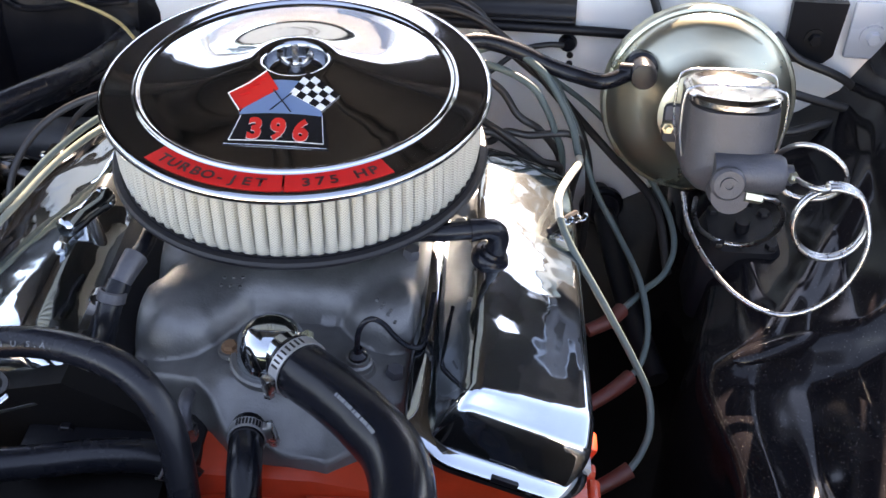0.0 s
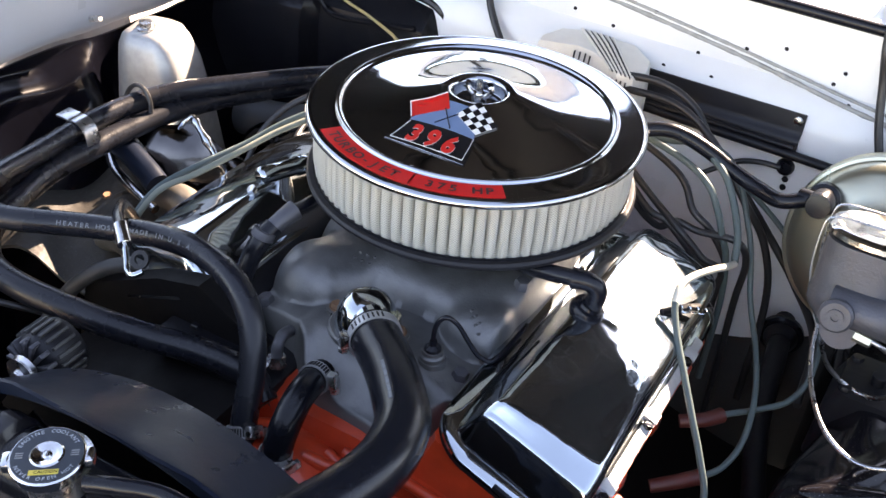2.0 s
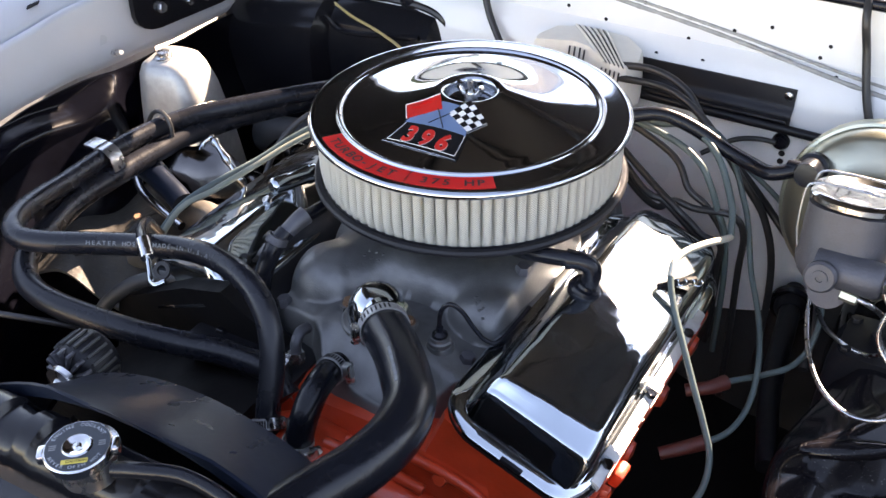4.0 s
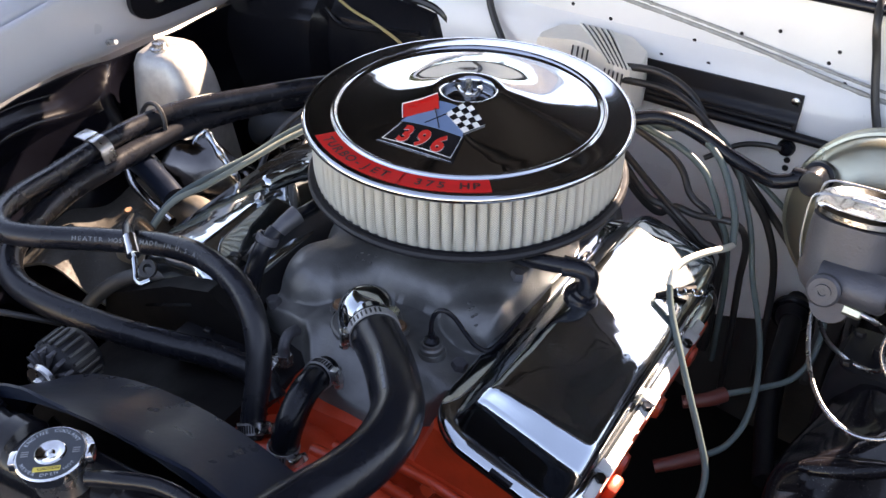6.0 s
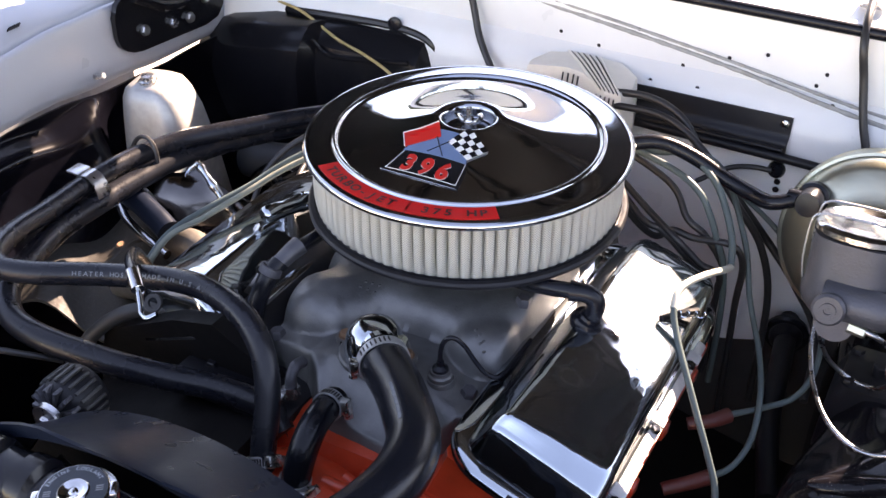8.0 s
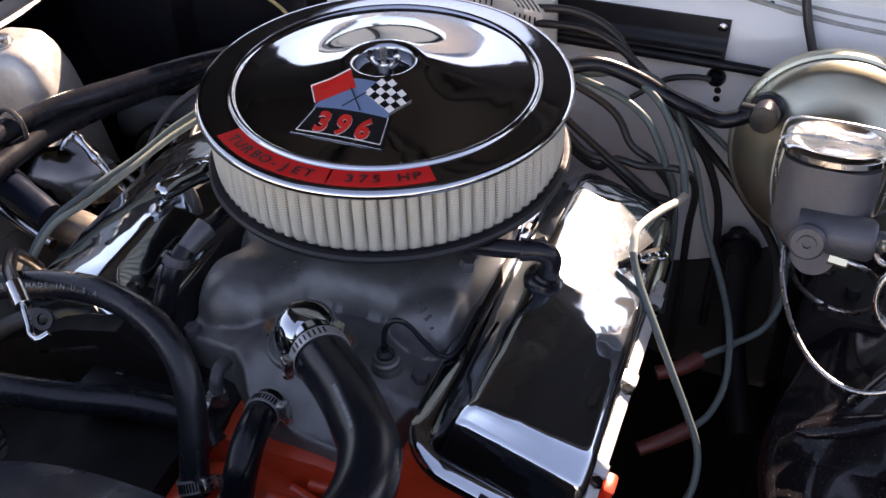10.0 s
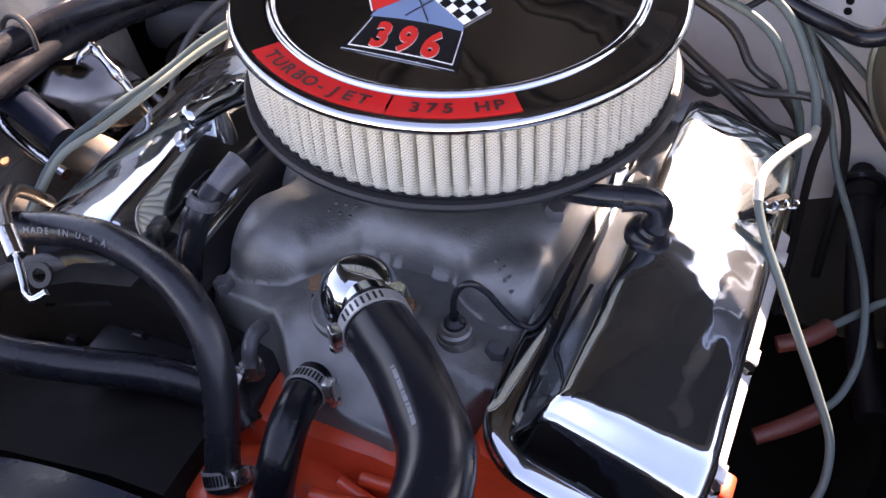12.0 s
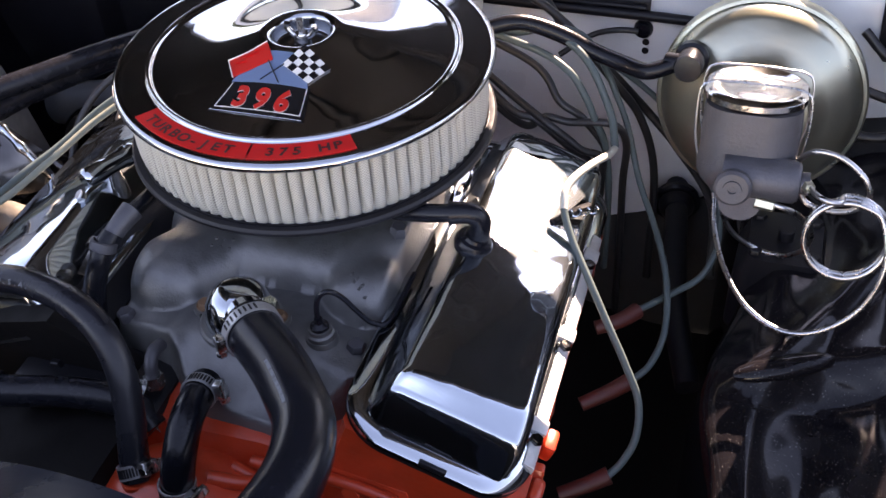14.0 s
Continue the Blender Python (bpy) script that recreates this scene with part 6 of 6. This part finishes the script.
part("screw", lathe([(0.0055, 0), (0.0055, 0.002), (0.003, 0.0035), (0, 0.0036)], aim(fw(0.262, 0.858, 0.006), fw(0.262, 0.858, 0.05)), 16), STEEL, plate)
solid("firewall_rod", tube([fw(0.02, 0.822, 0.012), fw(0.14, 0.820, 0.013), fw(0.262, 0.818, 0.012), fw(0.33, 0.815, 0.010), fw(0.45, 0.808, 0.010)], 0.0062, 12), SATINBLACK, "black rod along the firewall below the plate", "rod")
grommet = thing("firewall_grommet", "black rubber grommet with a short lead", "grommet", tuple(fw(0.263, 0.797)))
part("disc", lathe([(0.0115, 0), (0.0115, 0.004), (0.009, 0.008), (0, 0.009)], aim(fw(0.263, 0.797), fw(0.263, 0.797, 0.1)), 24), RUBBER, grommet)
part("lead", tube([fw(0.258, 0.797, 0.008), fw(0.235, 0.798, 0.012), fw(0.205, 0.790, 0.014), fw(0.17, 0.770, 0.03)], 0.0036, 10), BLACKWIRE, grommet)
for z in (0.781, 0.770):
    part("plug_hole", lathe([(0.0042, 0), (0.0042, 0.001), (0, 0.0012)], aim(fw(0.267, z), fw(0.267, z, 0.1)), 14), SATINBLACK, firewall)
solid("washer_tube", tube([fw(-0.205, 0.985, 0.014), fw(-0.188, 0.925, 0.015), fw(-0.168, 0.880, 0.016), fw(-0.132, 0.840, 0.022), fw(-0.10, 0.82, 0.03)], 0.0052, 12), BLACKWIRE, "black washer tube on the firewall", "tube")
solid("washer_tube", tube([(0.322, 0.46, 1.005), (0.326, 0.405, 0.996), fw(0.332, 0.970, 0.016), fw(0.340, 0.93, 0.016), fw(0.352, 0.88, 0.014), fw(0.368, 0.838, 0.012), fw(0.38, 0.80, 0.015)], 0.0052, 12), BLACKWIRE, "black tube over the cowl seal", "tube")
nozzle = thing("washer_nozzle", "small metal washer nozzle on the cowl", "washer nozzle", (0.322, 0.46, 0.995))
part("foot", box(0.306, 0.338, 0.445, 0.475, 0.990, 1.000, 0.003), STEEL, nozzle)
part("jet", rod((0.322, 0.455, 1.000), (0.312, 0.47, 1.014), 0.005, 12), STEEL, nozzle)

heater = thing("heater_case", "glossy black heater case on the firewall", "heater case", (-0.44, 0.33, 0.56))


def heater_sec(x, top, front):
    b = 0.018
    return [(x, 0.372, 0.55), (x, front, 0.55), (x, front, top - 0.06), (x, front + b * 0.4, top - 0.03), (x, front + b * 1.5, top - 0.010), (x, front + b * 2.5, top), (x, 0.372, top + 0.002)]


part("case", loft([heater_sec(-0.655, 0.812, 0.320), heater_sec(-0.60, 0.835, 0.300), heater_sec(-0.52, 0.852, 0.285), heater_sec(-0.44, 0.858, 0.290), heater_sec(-0.425, 0.860, 0.318), heater_sec(-0.30, 0.864, 0.322), heater_sec(-0.26, 0.860, 0.326), heater_sec(-0.240, 0.838, 0.345)]), GLOSSBLACK, heater, "", 30)
part("flange", tube([(-0.50, 0.362, 0.860), (-0.40, 0.364, 0.866), (-0.31, 0.366, 0.868), (-0.255, 0.366, 0.858), (-0.238, 0.366, 0.826), (-0.236, 0.36, 0.76)], 0.006, 8), GLOSSBLACK, heater)
part("rib", tube([(-0.425, 0.316, 0.845), (-0.40, 0.322, 0.822), (-0.33, 0.324, 0.828), (-0.27, 0.330, 0.834)], 0.004, 8), GLOSSBLACK, heater)
for x, z in ((-0.288, 0.846), (-0.430, 0.850)):
    part("washer_bolt", merge(lathe([(0.010, 0), (0.010, 0.002), (0.005, 0.003), (0, 0.003)], aim((x, 0.362, z), (x, 0.30, z + 0.03)), 18), hexbolt((x, 0.360, z), (0, -1, 0.4), 0.006, 0.006)), STEEL, heater)
solid("firewall_plug", lathe([(0.012, 0), (0.012, 0.004), (0.008, 0.006), (0, 0.006)], aim(fw(-0.31, 0.872), fw(-0.31, 0.872, 0.1)), 20), RUBBER, "black rubber plug in the firewall", "plug")
solid("ground_wire", tube([(-0.53, 0.37, 0.868), (-0.47, 0.355, 0.866), (-0.43, 0.348, 0.852), (-0.385, 0.330, 0.845), (-0.330, 0.318, 0.836), (-0.275, 0.300, 0.822), (-0.23, 0.26, 0.80)], 0.0022, 8), TANWIRE, "thin tan ground wire over the heater case", "wire")

# hood hinges
def hinge(sx, dy, label):
    th = thing("hood_hinge", label, "hood hinge", (sx * 0.615, 0.22 + dy, 0.86))
    part("plate", loft([[(sx * (0.6165 - d), y + dy, z) for y, z in ((0.114, 0.882), (0.118, 0.869), (0.128, 0.859), (0.142, 0.852), (0.160, 0.848), (0.300, 0.836), (0.330, 0.840), (0.345, 0.855), (0.350, 0.915), (0.300, 0.945), (0.140, 0.940), (0.122, 0.930), (0.114, 0.912))] for d in (0.0, 0.006, 0.008)]), GLOSSBLACK, th)
    part("arm", tube([(sx * 0.604, 0.150 + dy, 0.935), (sx * 0.600, 0.205 + dy, 0.905), (sx * 0.602, 0.26 + dy, 0.900), (sx * 0.61, 0.33 + dy, 0.94), (sx * 0.62, 0.37 + dy, 0.99)], 0.011, 10), GLOSSBLACK, th)
    part("link_plate", loft([[(sx * (0.610 - d), y + dy, z) for y, z in ((0.200, 0.925), (0.340, 0.915), (0.375, 0.960), (0.400, 1.060), (0.385, 1.075), (0.330, 1.070), (0.290, 1.010), (0.215, 0.965))] for d in (0.0, 0.005)]), GLOSSBLACK, th)
    part("spring", tube([(sx * 0.592 + 0.009 * math.cos(k * 0.9), 0.20 + dy + 0.0030 * k, 0.925 + 0.009 * math.sin(k * 0.9)) for k in range(40)], 0.0028, 8, 2), GLOSSBLACK, th)
    for y, z in ((0.225, 0.868), (0.262, 0.862), (0.165, 0.878), (0.30, 0.88)):
        part("bolt", hexbolt((sx * 0.608, y + dy, z), (-sx, 0, 0.1), 0.008, 0.007), STEEL, th)
    return th


hinge(-1, 0.0, "glossy black hood hinge bolted to the fender")
tab = thing("hinge_bracket", "dark bracket plate with a bolt at the firewall corner", "bracket", (0.555, 0.36, 0.80))
part("plate", loft([[(x, y, z) for x, z in ((0.520, 0.870), (0.522, 0.800), (0.530, 0.790), (0.570, 0.790), (0.580, 0.800), (0.584, 0.870))] for y in (0.352, 0.345, 0.342)]), SATINBLACK, tab)
part("bolt", merge(lathe([(0.012, 0), (0.012, 0.003), (0, 0.004)], aim((0.553, 0.343, 0.824), (0.553, 0.30, 0.824)), 20), hexbolt((0.553, 0.340, 0.824), (0, -1, 0), 0.008, 0.007)), SATINBLACK, tab)
part("corner_plate", box(0.590, 0.650, 0.338, 0.346, 0.800, 0.875, 0.004), FENDERSHADE, tab, "pale painted corner plate")
part("corner_bolt", merge(lathe([(0.015, 0), (0.015, 0.003), (0, 0.004)], aim((0.618, 0.338, 0.832), (0.618, 0.30, 0.832)), 20), hexbolt((0.618, 0.335, 0.832), (0, -1, 0), 0.009, 0.008)), FENDERSHADE, tab)
for pts, lab in (([(0.505, 0.335, 0.830), (0.535, 0.325, 0.805), (0.580, 0.322, 0.788), (0.605, 0.325, 0.772), (0.612, 0.33, 0.755)], "black cable clipped to the firewall corner"),
                 ([(0.500, 0.300, 0.782), (0.545, 0.300, 0.768), (0.60, 0.300, 0.755), (0.66, 0.30, 0.745)], "black cable running past the booster"),
                 ([(0.490, 0.285, 0.735), (0.53, 0.28, 0.73), (0.57, 0.285, 0.74), (0.60, 0.30, 0.735)], "black cable below the booster")):
    solid("cable", tube(pts, 0.0055, 10), BLACKWIRE, lab, "cable")
for x, z in ((0.612, 0.752), (0.60, 0.733), (0.575, 0.722)):
    solid("rubber_plug", lathe([(0.011, 0), (0.011, 0.006), (0.007, 0.010), (0, 0.010)], aim(fw(x, z), fw(x, z, 0.1)), 18), RUBBER, "round black rubber plug in the firewall", "plug")

# loom bracket on the chrome cover
loom = thing("loom_bracket", "small dark wire loom bracket with bright clips", "bracket", (0.259, 0.008, 0.79))
part("strip", tube([(0.240, -0.020, 0.798), (0.249, -0.006, 0.796), (0.259, 0.006, 0.796), (0.268, 0.017, 0.794)], 0.004, 8), SATINBLACK, loom)
part("clip", tube([(0.253 + 0.0015 * k + 0.0035 * math.cos(k * 1.3), -0.006 + 0.0011 * k, 0.800 - 0.0003 * k + 0.0042 * math.sin(k * 1.3)) for k in range(18)], 0.0012, 8, 3), CHROME, loom)
overflow = solid("overflow_tube", tube([(0.012, -0.575, 0.912), (0.035, -0.566, 0.914), (0.060, -0.552, 0.908), (0.090, -0.546, 0.896), (0.13, -0.545, 0.876), (0.20, -0.55, 0.86)], 0.0065, 12), RUBBER, "black overflow tube from the radiator neck", "tube")
thin = solid("vacuum_line", tube([(-0.52, -0.395, 0.775), (-0.45, -0.400, 0.782), (-0.385, -0.392, 0.786), (-0.330, -0.370, 0.780), (-0.30, -0.34, 0.76)], 0.0035, 10), BLACKWIRE, "thin black vacuum line beside the alternator", "vacuum line")
solid("fuel_hose", tube([(-0.345, -0.30, 0.70), (-0.325, -0.275, 0.74), (-0.295, -0.252, 0.765), (-0.255, -0.236, 0.775), (-0.21, -0.222, 0.772), (-0.18, -0.20, 0.74)], 0.0085, 12), RUBBER_DUSTY, "dusty grey hose under the heater hose", "hose")
